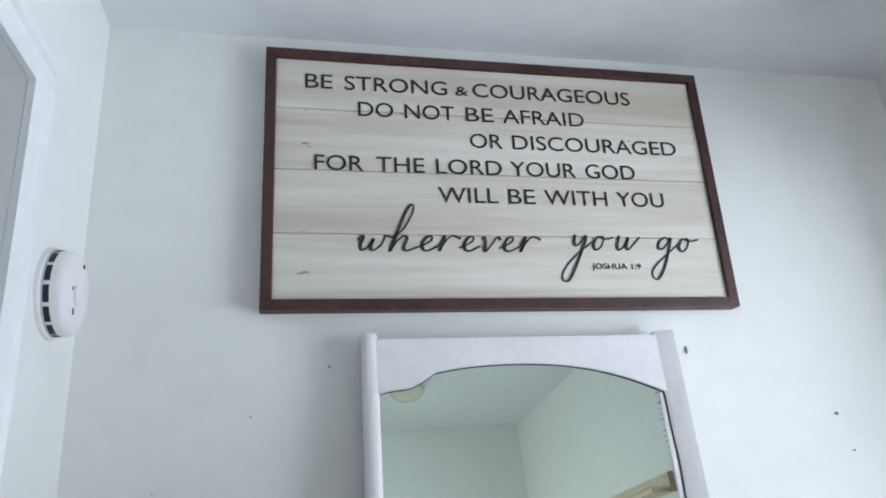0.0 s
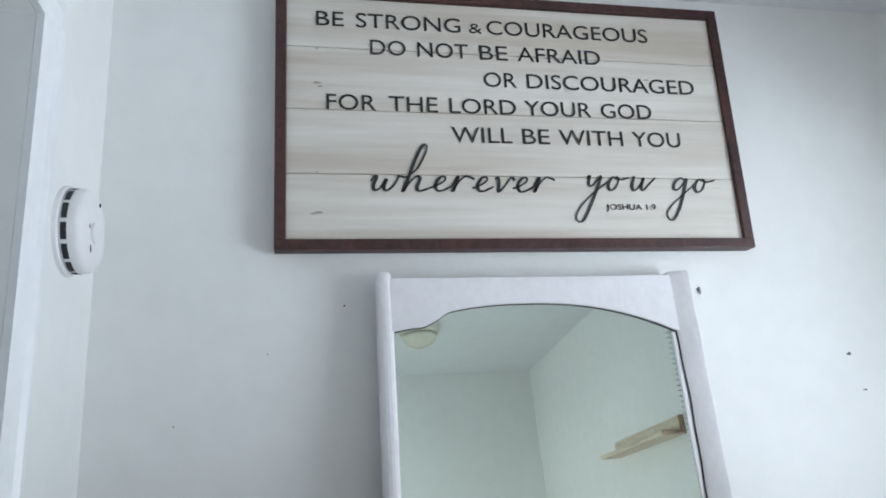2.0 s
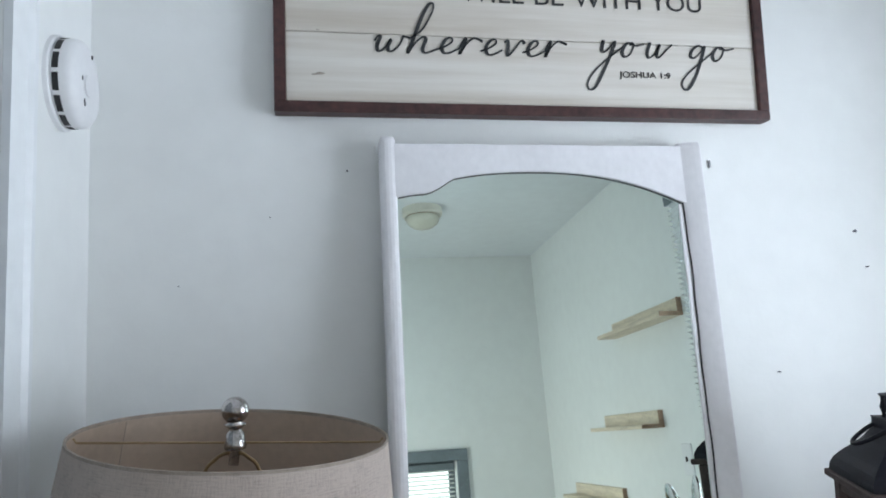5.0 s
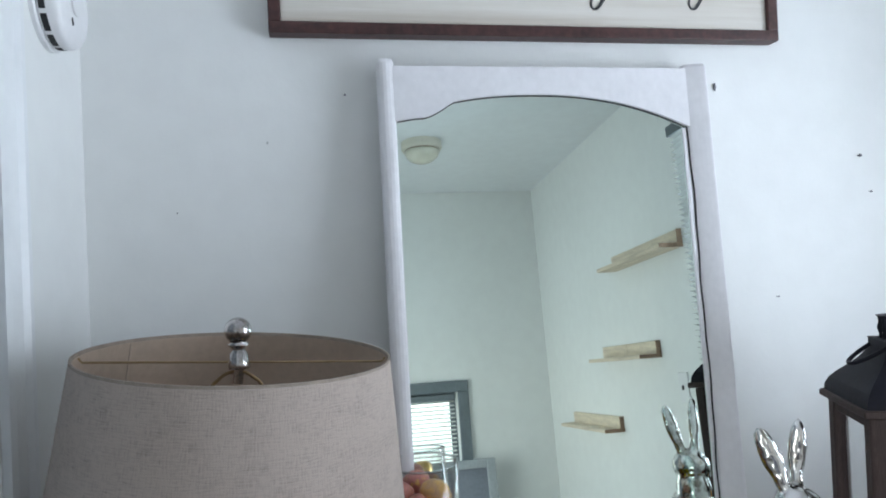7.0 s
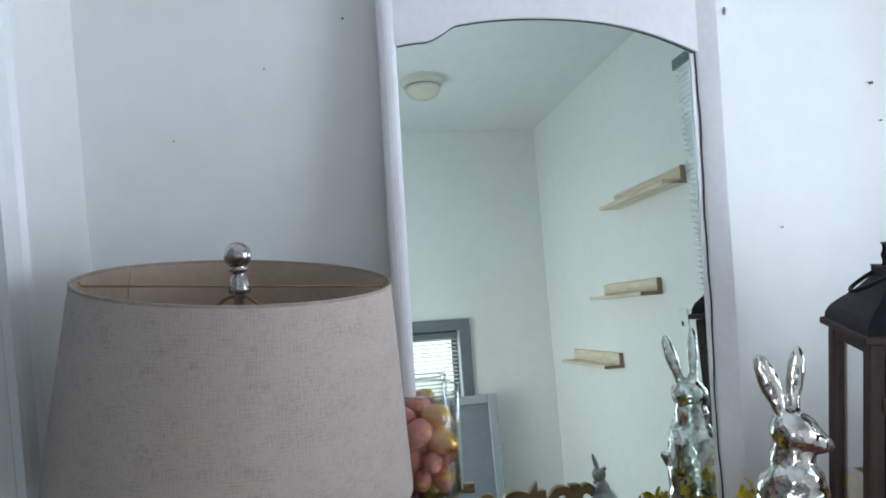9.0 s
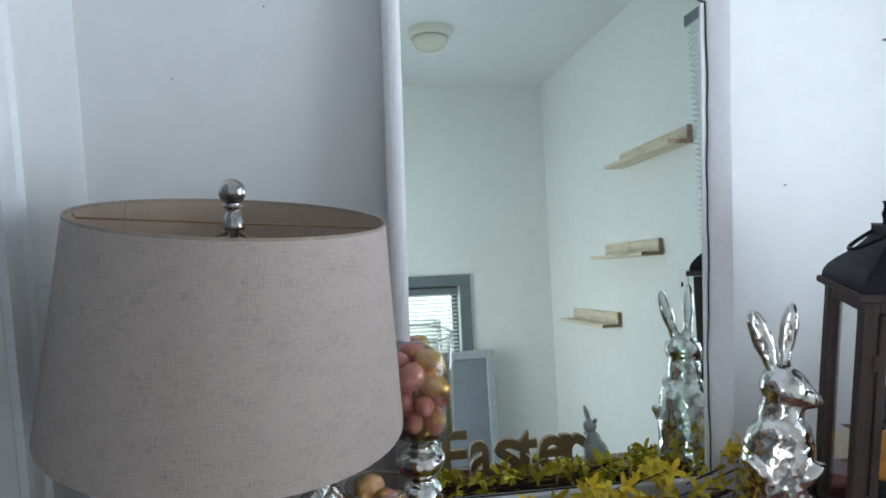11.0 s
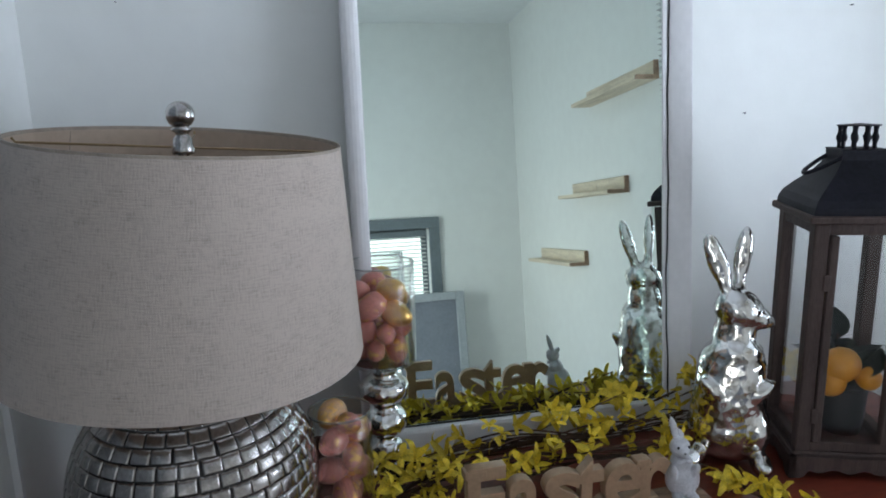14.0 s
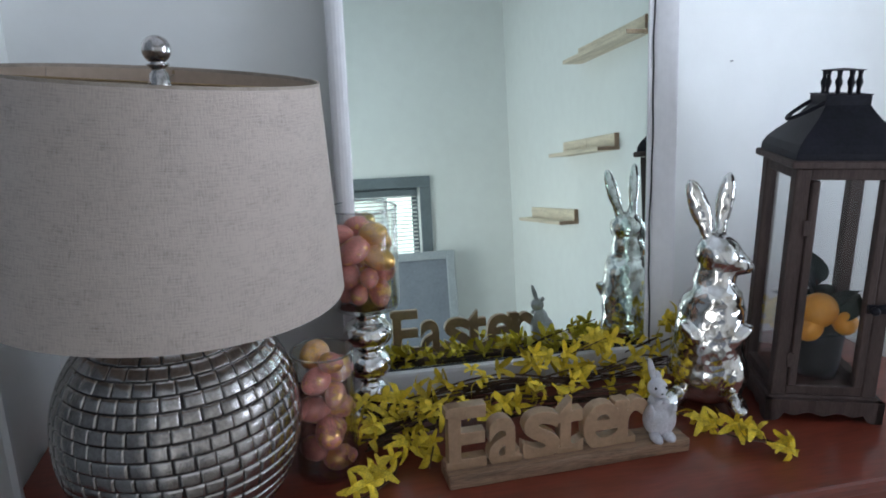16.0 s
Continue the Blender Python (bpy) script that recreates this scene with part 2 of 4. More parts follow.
def finish(bm, name, mat, smooth=False):
    me = bpy.data.meshes.new(name)
    bmesh.ops.recalc_face_normals(bm, faces=bm.faces)
    bm.to_mesh(me)
    bm.free()
    me.materials.append(mat)
    if smooth:
        me.shade_smooth()
    return me


def part(name, bm, mat, parent=None, label="", smooth=False, at=None):
    me = bm if isinstance(bm, bpy.types.Mesh) else finish(bm, name, mat, smooth)
    ob = new(name, me)
    if parent:
        ob.parent = parent
    if at:
        ob.matrix_basis = at
    if label:
        ob["label"] = label
    return ob


def thing(name, m, label, category, group="", kind=""):
    ob = new(name)
    ob.empty_display_size = 0.05
    ob.matrix_basis = m
    return tagged(ob, label, category, group, kind)


def box(x0, x1, y0, y1, z0, z1, bevel=0.0, seg=1, bm=None):
    bm = bm or bmesh.new()
    made = bmesh.ops.create_cube(bm, size=1.0, matrix=Matrix.LocRotScale(((x0 + x1) / 2, (y0 + y1) / 2, (z0 + z1) / 2), None, (x1 - x0, y1 - y0, z1 - z0)))
    if bevel:
        edges = {e for v in made["verts"] for e in v.link_edges}
        bmesh.ops.bevel(bm, geom=list(edges), offset=bevel, segments=seg, affect="EDGES", profile=0.6)
    return bm


def lathe(profile, steps=48, bm=None, close=False):
    """Turns (radius, height) pairs round z."""
    bm = bm or bmesh.new()
    rings = []
    for r, z in profile:
        rings.append([bm.verts.new((max(r, 1e-5) * math.cos(2 * math.pi * k / steps), max(r, 1e-5) * math.sin(2 * math.pi * k / steps), z)) for k in range(steps)])
    pairs = list(zip(rings, rings[1:])) + ([(rings[-1], rings[0])] if close else [])
    for a, b in pairs:
        for k in range(steps):
            bm.faces.new((a[k], a[(k + 1) % steps], b[(k + 1) % steps], b[k]))
    if not close:
        for ring in (rings[0], rings[-1]):
            bm.faces.new(ring)
    return bm


def prism(points, y0, y1, bm=None):
    """Extrudes an outline in x and z from y0 to y1."""
    bm = bm or bmesh.new()
    a = [bm.verts.new((x, y0, z)) for x, z in points]
    b = [bm.verts.new((x, y1, z)) for x, z in points]
    bm.faces.new(a)
    bm.faces.new(b[::-1])
    for k in range(len(points)):
        j = (k + 1) % len(points)
        bm.faces.new((a[k], b[k], b[j], a[j]))
    return bm


def tube(points, radius, sides=6, bm=None, taper=1.0):
    """A round rod along points."""
    bm = bm or bmesh.new()
    pts = [Vector(p) for p in points]
    rings = []
    for i, p in enumerate(pts):
        d = (pts[min(i + 1, len(pts) - 1)] - pts[max(i - 1, 0)]).normalized()
        side = d.cross(Vector((0.13, 0.21, 0.97))).normalized()
        up = side.cross(d)
        r = radius * (1 + (taper - 1) * i / max(1, len(pts) - 1))
        rings.append([bm.verts.new(p + r * (math.cos(2 * math.pi * k / sides) * side + math.sin(2 * math.pi * k / sides) * up)) for k in range(sides)])
    for a, b in zip(rings, rings[1:]):
        for k in range(sides):
            bm.faces.new((a[k], a[(k + 1) % sides], b[(k + 1) % sides], b[k]))
    bm.faces.new(rings[0][::-1])
    bm.faces.new(rings[-1])
    return bm


def ball(bm, at, size, turn=(0, 0, 0), seg=20):
    bmesh.ops.create_uvsphere(bm, u_segments=seg, v_segments=max(8, seg * 2 // 3), radius=1.0, matrix=Matrix.LocRotScale(at, Euler([radians(a) for a in turn]), size))


def glyphs(body, x0, x1, z0, cap, thick, bolden=0.0, bevel=0.0):
    """Built-in font lettering as a mesh that spans x0 to x1 and stands cap high on z0, facing -y."""
    cu = bpy.data.curves.new("lettering", "FONT")
    cu.body, cu.extrude, cu.offset, cu.bevel_depth, cu.resolution_u = body, thick / 2 / cap * 0.7, bolden, bevel, 5
    tmp = new("lettering_source", cu)
    bpy.context.view_layer.update()
    me = bpy.data.meshes.new_from_object(tmp.evaluated_get(bpy.context.evaluated_depsgraph_get()))
    bpy.data.objects.remove(tmp)
    bpy.data.curves.remove(cu)
    co = np.empty(len(me.vertices) * 3)
    me.vertices.foreach_get("co", co)
    co = co.reshape(-1, 3)
    lo, hi = co.min(0), co.max(0)
    sx = (x1 - x0) / (hi[0] - lo[0])
    sz = cap / 0.70
    out = np.stack([x0 + (co[:, 0] - lo[0]) * sx, -(co[:, 2] - lo[2]) / (hi[2] - lo[2]) * thick, z0 + co[:, 1] * sz], 1)
    me.vertices.foreach_set("co", out.ravel())
    me.update()
    return me

# ---- room ----
XL, XR, YN, YS, ZC = -0.139, 1.60, 0.0, -3.14, 2.461


def setting(name, bm, mat, label, category):
    return tagged(part(name, bm, mat), label, category, kind="structure")


floor_bm = box(XL - 0.6, XR + 0.2, YS - 0.2, 0.2, -0.1, 0.0)
setting("floor", floor_bm, FLOOR, "brown board floor of the small room", "floor")
setting("ceiling", box(XL - 0.6, XR + 0.2, YS - 0.2, 0.2, ZC, ZC + 0.1), CEIL, "flat white painted ceiling, bluish in the daylight", "ceiling")
setting("wall_north", box(XL - 0.14, XR + 0.2, 0.0, 0.15, 0.0, ZC), WALL, "white painted wall with nail holes behind the dresser", "wall")

# west wall with a doorway
DY0, DY1, DZ = -1.13, -0.322, 2.139
wb = box(XL - 0.14, XL, DY1, 0.0, 0.0, ZC)
box(XL - 0.14, XL, -1.85, DY0, 0.0, ZC, bm=wb)
# unseen opening left in the wall to let the added west fill through
box(XL - 0.14, XL, YS, -2.65, 0.0, ZC, bm=wb)
box(XL - 0.14, XL, -2.65, -1.85, 1.45, ZC, bm=wb)
box(XL - 0.14, XL, -2.65, -1.85, 0.0, 0.45, bm=wb)
box(XL - 0.14, XL, DY0, DY1, DZ, ZC, bm=wb)
setting("wall_west", wb, WALL, "white painted wall with a doorway and a smoke detector", "wall")

# east wall with a window
EY0, EY1, EZ0, EZ1 = -1.22, -0.40, 1.00, 2.12
wb = box(XR, XR + 0.15, EY1, 0.0, 0.0, ZC)
box(XR, XR + 0.15, YS, EY0, 0.0, ZC, bm=wb)
box(XR, XR + 0.15, EY0, EY1, EZ1, ZC, bm=wb)
box(XR, XR + 0.15, EY0, EY1, 0.0, EZ0, bm=wb)
setting("wall_east", wb, WALL, "white painted wall with a window and pine picture ledges", "wall")

# south wall with a low window
SX0, SX1, SZ0, SZ1 = 0.322, 1.017, 0.425, 1.223
wb = box(XL, SX0, YS - 0.15, YS, 0.0, ZC)
box(SX1, XR, YS - 0.15, YS, 0.0, ZC, bm=wb)
box(SX0, SX1, YS - 0.15, YS, SZ1, ZC, bm=wb)
box(SX0, SX1, YS - 0.15, YS, 0.0, SZ0, bm=wb)
setting("wall_south", wb, WALL, "pale painted wall with a low window", "wall")

# moulded casing and closed door of the west doorway
door_case = tagged(new("door_1"), "white moulded door casing round a closed white door", "door", kind="structure")


def casing_run(length, bm=None):
    """A moulded casing strip along z: wide flat, raised outer bead and inner step."""
    prof = [(0.0, 0.0), (0.0, 0.010), (0.010, 0.013), (0.030, 0.016), (0.036, 0.022), (0.046, 0.022), (0.048, 0.0)]
    bm = bm or bmesh.new()
    a = [bm.verts.new((d, y, 0)) for y, d in prof]
    b = [bm.verts.new((d, y, length)) for y, d in prof]
    for k in range(len(prof) - 1):
        bm.faces.new((a[k], a[k + 1], b[k + 1], b[k]))
    bm.faces.new(a[::-1])
    bm.faces.new(b)
    return bm


part("side_casing", casing_run(DZ), TRIM, door_case, at=pose(XL + 0.0005, DY1, 0))
head_bm = casing_run(DY1 - DY0 + 0.096)
part("head_casing", head_bm, TRIM, door_case, at=Matrix(((1, 0, 0, XL + 0.001), (0, 0, 1, DY0 - 0.048), (0, 1, 0, DZ), (0, 0, 0, 1))))
far_bm = casing_run(DZ)
part("side_casing", far_bm, TRIM, door_case, at=Matrix(((1, 0, 0, XL + 0.0005), (0, -1, 0, DY0), (0, 0, 1, 0), (0, 0, 0, 1))))
part("door_slab", box(XL - 0.13, XL - 0.09, DY0 + 0.004, DY1 - 0.004, 0.005, DZ - 0.004, 0.002), DOOR, door_case, "white door, greyed for the shade of its recess")

# east window: frame, glass, blind
win_e = tagged(new("window_1"), "window with half-open horizontal blinds, slats greyed for shade", "window", kind="structure")
ww = 0.045
part("window_frame", box(XR + 0.05, XR + 0.09, EY0, EY0 + ww, EZ0, EZ1, 0.003), TRIM, win_e)
part("window_frame", box(XR + 0.05, XR + 0.09, EY1 - ww, EY1, EZ0, EZ1, 0.003), TRIM, win_e)
part("window_frame", box(XR + 0.05, XR + 0.09, EY0 + ww, EY1 - ww, EZ1 - ww, EZ1, 0.003), TRIM, win_e)
part("window_frame", box(XR + 0.05, XR + 0.09, EY0 + ww, EY1 - ww, EZ0, EZ0 + ww, 0.003), TRIM, win_e)
part("window_frame", box(XR + 0.05, XR + 0.09, EY0 + ww, EY1 - ww, 1.69, 1.73, 0.003), TRIM, win_e)
part("window_sill", box(XR - 0.03, XR + 0.05, EY0 - 0.03, EY1 + 0.03, EZ0 - 0.028, EZ0 - 0.001, 0.004), TRIM, win_e)
part("side_casing", box(XR - 0.018, XR, EY0 - 0.025, EY0, EZ0, EZ1 + 0.025, 0.003), TRIM, win_e)
part("side_casing", box(XR - 0.018, XR, EY1, EY1 + 0.025, EZ0, EZ1 + 0.025, 0.003), TRIM, win_e)
part("head_casing", box(XR - 0.018, XR, EY0, EY1, EZ1, EZ1 + 0.025, 0.003), TRIM, win_e)


def blind(name, length, top, bottom, m, tilt, pitch, label, depth=0.026, mat=None, rail_back=0.02):
    """A horizontal blind: head rail, slats, bottom rail, cords; length along x, room side towards -y."""
    mat = mat or BLIND
    b = thing(name, m, label, "blind")
    part("head_rail", box(0, length, -0.02, rail_back, top - 0.04, top, 0.002), GREY_TRIM, b, "dull grey steel head rail")
    count = int((top - 0.035 - bottom) / pitch)
    sb = bmesh.new()
    c, s = math.cos(radians(tilt)), math.sin(radians(tilt))
    rows = []
    for k in range(5):
        u = (k / 4 - 0.5) * depth
        h = 0.0025 * (1 - (2 * u / depth) ** 2)
        rows.append((c * u - s * h, s * u + c * h))
    for (y0, z0), (y1, z1) in zip(rows, rows[1:]):
        vs = [sb.verts.new(p) for p in ((0.004, y0, z0), (length - 0.004, y0, z0), (length - 0.004, y1, z1), (0.004, y1, z1))]
        sb.faces.new(vs)
    bmesh.ops.remove_doubles(sb, verts=sb.verts, dist=1e-5)
    bmesh.ops.solidify(sb, geom=sb.faces[:], thickness=0.0006)
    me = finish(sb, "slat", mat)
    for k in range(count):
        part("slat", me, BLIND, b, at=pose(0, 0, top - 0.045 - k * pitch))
    part("bottom_rail", box(0.002, length - 0.002, -0.012, 0.012, bottom - 0.016, bottom, 0.002), BLIND, b)
    for f in (0.15, 0.85):
        part("cord", tube([(length * f, -0.014, bottom), (length * f, -0.014, top - 0.02)], 0.0008, 4), BLIND, b)
    return b


blind("window_blind", 0.87, 2.175, 1.03, pose(XR - 0.058, -0.385, 0, 0, 0, -90), -24, 0.020, "horizontal blind with open slats, greyed for backlit shade, over the side window", 0.026, BLIND_SHADED, 0.058)
blind("window_blind", 0.675, 1.213, 0.48, pose(SX0 + 0.01, YS - 0.05, 0, 0, 0, 180) @ pose(-0.675, 0, 0), 14, 0.024, "white horizontal blind over the low window")

win_s = tagged(new("window_2"), "low window with blue-grey painted casing", "window", kind="structure")
tw = 0.066
part("side_casing", box(SX1, SX1 + tw, YS, YS + 0.02, SZ0 - tw, SZ1, 0.003), GREY_TRIM, win_s)
part("side_casing", box(SX0 - tw, SX0, YS, YS + 0.02, SZ0 - tw, SZ1, 0.003), GREY_TRIM, win_s)
part("head_casing", box(SX0 - tw, SX1 + tw, YS, YS + 0.023, SZ1, SZ1 + tw, 0.003), GREY_TRIM, win_s)
part("sill", box(SX0, SX1, YS - 0.06, YS + 0.03, SZ0 - tw, SZ0, 0.003), GREY_TRIM, win_s)
part("sash", box(SX0, SX0 + 0.035, YS - 0.11, YS - 0.08, SZ0, SZ1), GREY_TRIM, win_s)
part("sash", box(SX1 - 0.035, SX1, YS - 0.11, YS - 0.08, SZ0, SZ1), GREY_TRIM, win_s)
part("sash", box(SX0 + 0.035, SX1 - 0.035, YS - 0.11, YS - 0.08, SZ1 - 0.035, SZ1), GREY_TRIM, win_s)

# picture leaning under the low window
board = thing("leaning_frame", pose(0.790, YS + 0.15, 0.005, 4), "pale grey frame round a lilac-grey panel, leaning under the window", "picture frame")
fw, fh = 0.40, 0.832
for x0, x1, z0, z1 in ((-fw, -fw + 0.05, 0, fh), (fw - 0.05, fw, 0, fh), (-fw + 0.05, fw - 0.05, fh - 0.05, fh), (-fw + 0.05, fw - 0.05, 0, 0.05)):
    part("frame_rail", box(x0, x1, -0.012, 0.022, z0, z1, 0.004), BOARD_FRAME, board)
part("panel", box(-fw + 0.05, fw - 0.05, -0.008, 0.004, 0.05, fh - 0.05), BOARD, board)


def ledge(y0, y1, z, label, boards=1):
    """A pine picture ledge on the east wall: back board, shelf, end coloured dark for shade."""
    s = thing("picture_ledge", pose(XR, y0, z), label, "shelf", "picture ledges on the wall")
    n = y1 - y0
    for k in range(boards):
        part("back_board", box(-0.018, 0, n / boards * k + 0.0008, n / boards * (k + 1) - 0.0008, 0, 0.07, 0.003), PINE, s)
    part("shelf_board", box(-0.095, -0.018, 0.0, n, 0, 0.016, 0.0015), PINE, s)
    part("end_cap", box(-0.097, 0, n + 0.0002, n + 0.006, 0, 0.016), PINE_END, s, "brown board end, darkened for its shade")
    part("end_cap", box(-0.020, 0, n + 0.0002, n + 0.006, 0.016, 0.07), PINE_END, s, "brown board end, darkened for its shade")
    return s


ledge(-2.00, -1.38, 1.742, "pale pine picture ledge, empty, high on the wall")
ledge(-2.22, -1.66, 1.332, "pale pine picture ledge, empty, in the middle of the wall", 2)
ledge(-2.72, -2.11, 1.005, "pale pine picture ledge, empty, low on the wall")

switch = thing("light_switch", pose(XR, -1.50, 1.21), "white light switch plate on the wall", "switch")
part("plate", box(-0.007, 0, -0.036, 0.036, -0.058, 0.058, 0.003, 2), PLASTIC, switch)
part("toggle", box(-0.013, -0.007, -0.0035, 0.0035, -0.009, 0.009, 0.001), BLACK, switch, "dark toggle")

clight = thing("ceiling_light", pose(0.75, -2.20, ZC), "round flush ceiling light with a milky dome, switched off", "ceiling light")
part("base_ring", lathe([(0.100, 0), (0.100, -0.034), (0.094, -0.042), (0.084, -0.042)], 40), CREAM, clight, "cream enamel ring", smooth=False)
part("shadow_gap", lathe([(0.083, -0.040), (0.083, -0.046)], 40), PINE_END, clight, "dark gap under the ring")
part("dome", lathe([(0.086, -0.046)] + [(0.086 * math.cos(a * math.pi / 18), -0.046 - 0.060 * math.sin(a * math.pi / 18)) for a in range(1, 10)], 40), MILK, clight, smooth=True)

# smoke detector on the west wall beside the corner; local z points into the room
det = thing("smoke_detector", Matrix.Translation((XL, -0.138, 1.889)) @ pose(0, 0, 0, 0, 90, 0), "round white smoke detector with black vent slots", "smoke detector")
part("base_plate", lathe([(0.068, 0), (0.068, 0.006), (0.066, 0.008)], 56), PLASTIC, det, smooth=False)
part("body", lathe([(0.0625, 0.008), (0.064, 0.012), (0.064, 0.027), (0.062, 0.033), (0.056, 0.0375), (0.040, 0.0395), (0.0, 0.0405)], 56), PLASTIC, det, smooth=True)
slot = bmesh.new()
arc = [radians(a) for a in np.linspace(-11, 11, 6)]
for a0, a1 in zip(arc, arc[1:]):
    slot.faces.new([slot.verts.new((0.0645 * math.cos(a), 0.0645 * math.sin(a), z)) for a, z in ((a0, 0.011), (a1, 0.011), (a1, 0.019), (a0, 0.019))])
bmesh.ops.remove_doubles(slot, verts=slot.verts, dist=1e-6)
bmesh.ops.solidify(slot, geom=slot.faces[:], thickness=0.001)
slot_me = finish(slot, "vent_slot", BLACK)
for k in range(13):
    part("vent_slot", slot_me, BLACK, det, at=pose(0, 0, 0, 0, 0, k * 360 / 13 + 8))
part("test_button", lathe([(0.016, 0.0385), (0.016, 0.0425), (0.014, 0.0435), (0.0, 0.0437)], 28), PLASTIC, det, smooth=False, at=pose(0.005, -0.008, 0))
for bx, by in ((0.0, -0.03), (0.030, -0.020), (0.034, -0.018), (-0.045, 0.012)):
    part("indicator", box(bx - 0.003, bx + 0.003, by - 0.001, by + 0.001, 0.037, 0.0408), BLACK, det)

# nails and holes in the north wall
for nx, nz, r in ((0.964, 1.808, 0.0026), (1.266, 1.675, 0.0030), (0.276, 1.792, 0.0018), (1.287, 1.604, 0.0016), (0.146, 1.712, 0.0012), (1.075, 1.41, 0.0014), (0.00, 1.60, 0.0011)):
    long_nail = nx == 0.964
    nb = lathe([(r * 0.5, 0), (r * 0.5, 0.004), (r, 0.0042), (r, 0.006), (r * 0.6, 0.0068)], 12)
    ob = part("nail", nb, material("dull_steel", (0.18, 0.18, 0.20), 0.5, metal=0.6) if nx == 0.964 else bpy.data.materials["dull_steel"], at=Matrix.Translation((nx, 0, nz)) @ pose(0, 0, 0, 90, 0, 0) @ Matrix.Diagonal((1, 3.0 if long_nail else 1, 0.5 if long_nail else 1.2, 1)))
    tagged(ob, "small dull steel nail in the white wall", "nail", "nails in the wall")

# ---- lettered sign ----
sign = thing("wooden_sign", pose(0, 0, 0), "whitewashed plank sign with black lettering in a dark red-brown frame", "sign")
FX0, FX1, FZ0, FZ1, FWD = 0.156, 1.080, 1.887, 2.416, 0.0195
for x0, x1, z0, z1 in ((FX0, FX1, FZ1 - FWD, FZ1), (FX0, FX1, FZ0, FZ0 + FWD), (FX0, FX0 + FWD, FZ0 + FWD, FZ1 - FWD), (FX1 - FWD, FX1, FZ0 + FWD, FZ1 - FWD)):
    part("frame_rail", box(x0, x1, -0.034, -0.003, z0, z1, 0.002, 2), SIGN_FRAME, sign)
cuts = [FZ0 + FWD, 2.031, 2.158, 2.287, FZ1 - FWD]
for z0, z1 in zip(cuts, cuts[1:]):
    part("plank", box(FX0 + FWD, FX1 - FWD, -0.026, -0.010, z0 + 0.0006, z1 - 0.0006, 0.0012), PLANK, sign)
for kx, kz, kr in ((0.232, 2.284, 0.0022), (0.232, 2.212, 0.0050), (0.238, 2.205, 0.0030), (0.230, 2.034, 0.0022), (0.233, 1.957, 0.0050), (0.224, 1.955, 0.0035), (0.90, 2.247, 0.0030)):
    part("knot", lathe([(kr, 0.0), (kr * 0.8, 0.0003), (0.0, 0.0004)], 10), KNOT, sign, at=Matrix.Translation((kx, -0.0261, kz)) @ pose(0, 0, 0, 90) @ Matrix.Diagonal((1.6, 0.5, 1, 1)))
LY = -0.0268
for body, x0, x1, z0, cap in (
    ("&", 0.531, 0.558, 2.334, 0.022),
    ("BE", 0.231, 0.284, 2.333, 0.032),
    ("STRONG", 0.307, 0.514, 2.333, 0.032),
    ("COURAGEOUS", 0.568, 0.916, 2.333, 0.032),
    ("DO", 0.333, 0.402, 2.276, 0.032),
    ("NOT", 0.425, 0.526, 2.276, 0.032),
    ("BE", 0.549, 0.607, 2.276, 0.032),
    ("AFRAID", 0.627, 0.804, 2.276, 0.032),
    ("OR", 0.554, 0.621, 2.217, 0.032),
    ("DISCOURAGED", 0.642, 1.005, 2.217, 0.032),
    ("FOR", 0.249, 0.341, 2.158, 0.032),
    ("THE", 0.365, 0.459, 2.158, 0.032),
    ("LORD", 0.482, 0.615, 2.158, 0.032),
    ("YOUR", 0.633, 0.771, 2.158, 0.032),
    ("GOD", 0.792, 0.901, 2.158, 0.032),
    ("WILL", 0.483, 0.602, 2.098, 0.032),
    ("BE", 0.623, 0.678, 2.098, 0.032),
    ("WITH", 0.698, 0.831, 2.098, 0.032),
    ("YOU", 0.852, 0.956, 2.098, 0.032),
    ("JOSHUA 1:9", 0.779, 0.882, 1.965, 0.0118),
):
    me = glyphs(body, x0, x1, z0, cap, 0.0008, 0.0)
    me.materials.append(LETTER)
    part("lettering", me, LETTER, sign, at=pose(0, LY, 0))

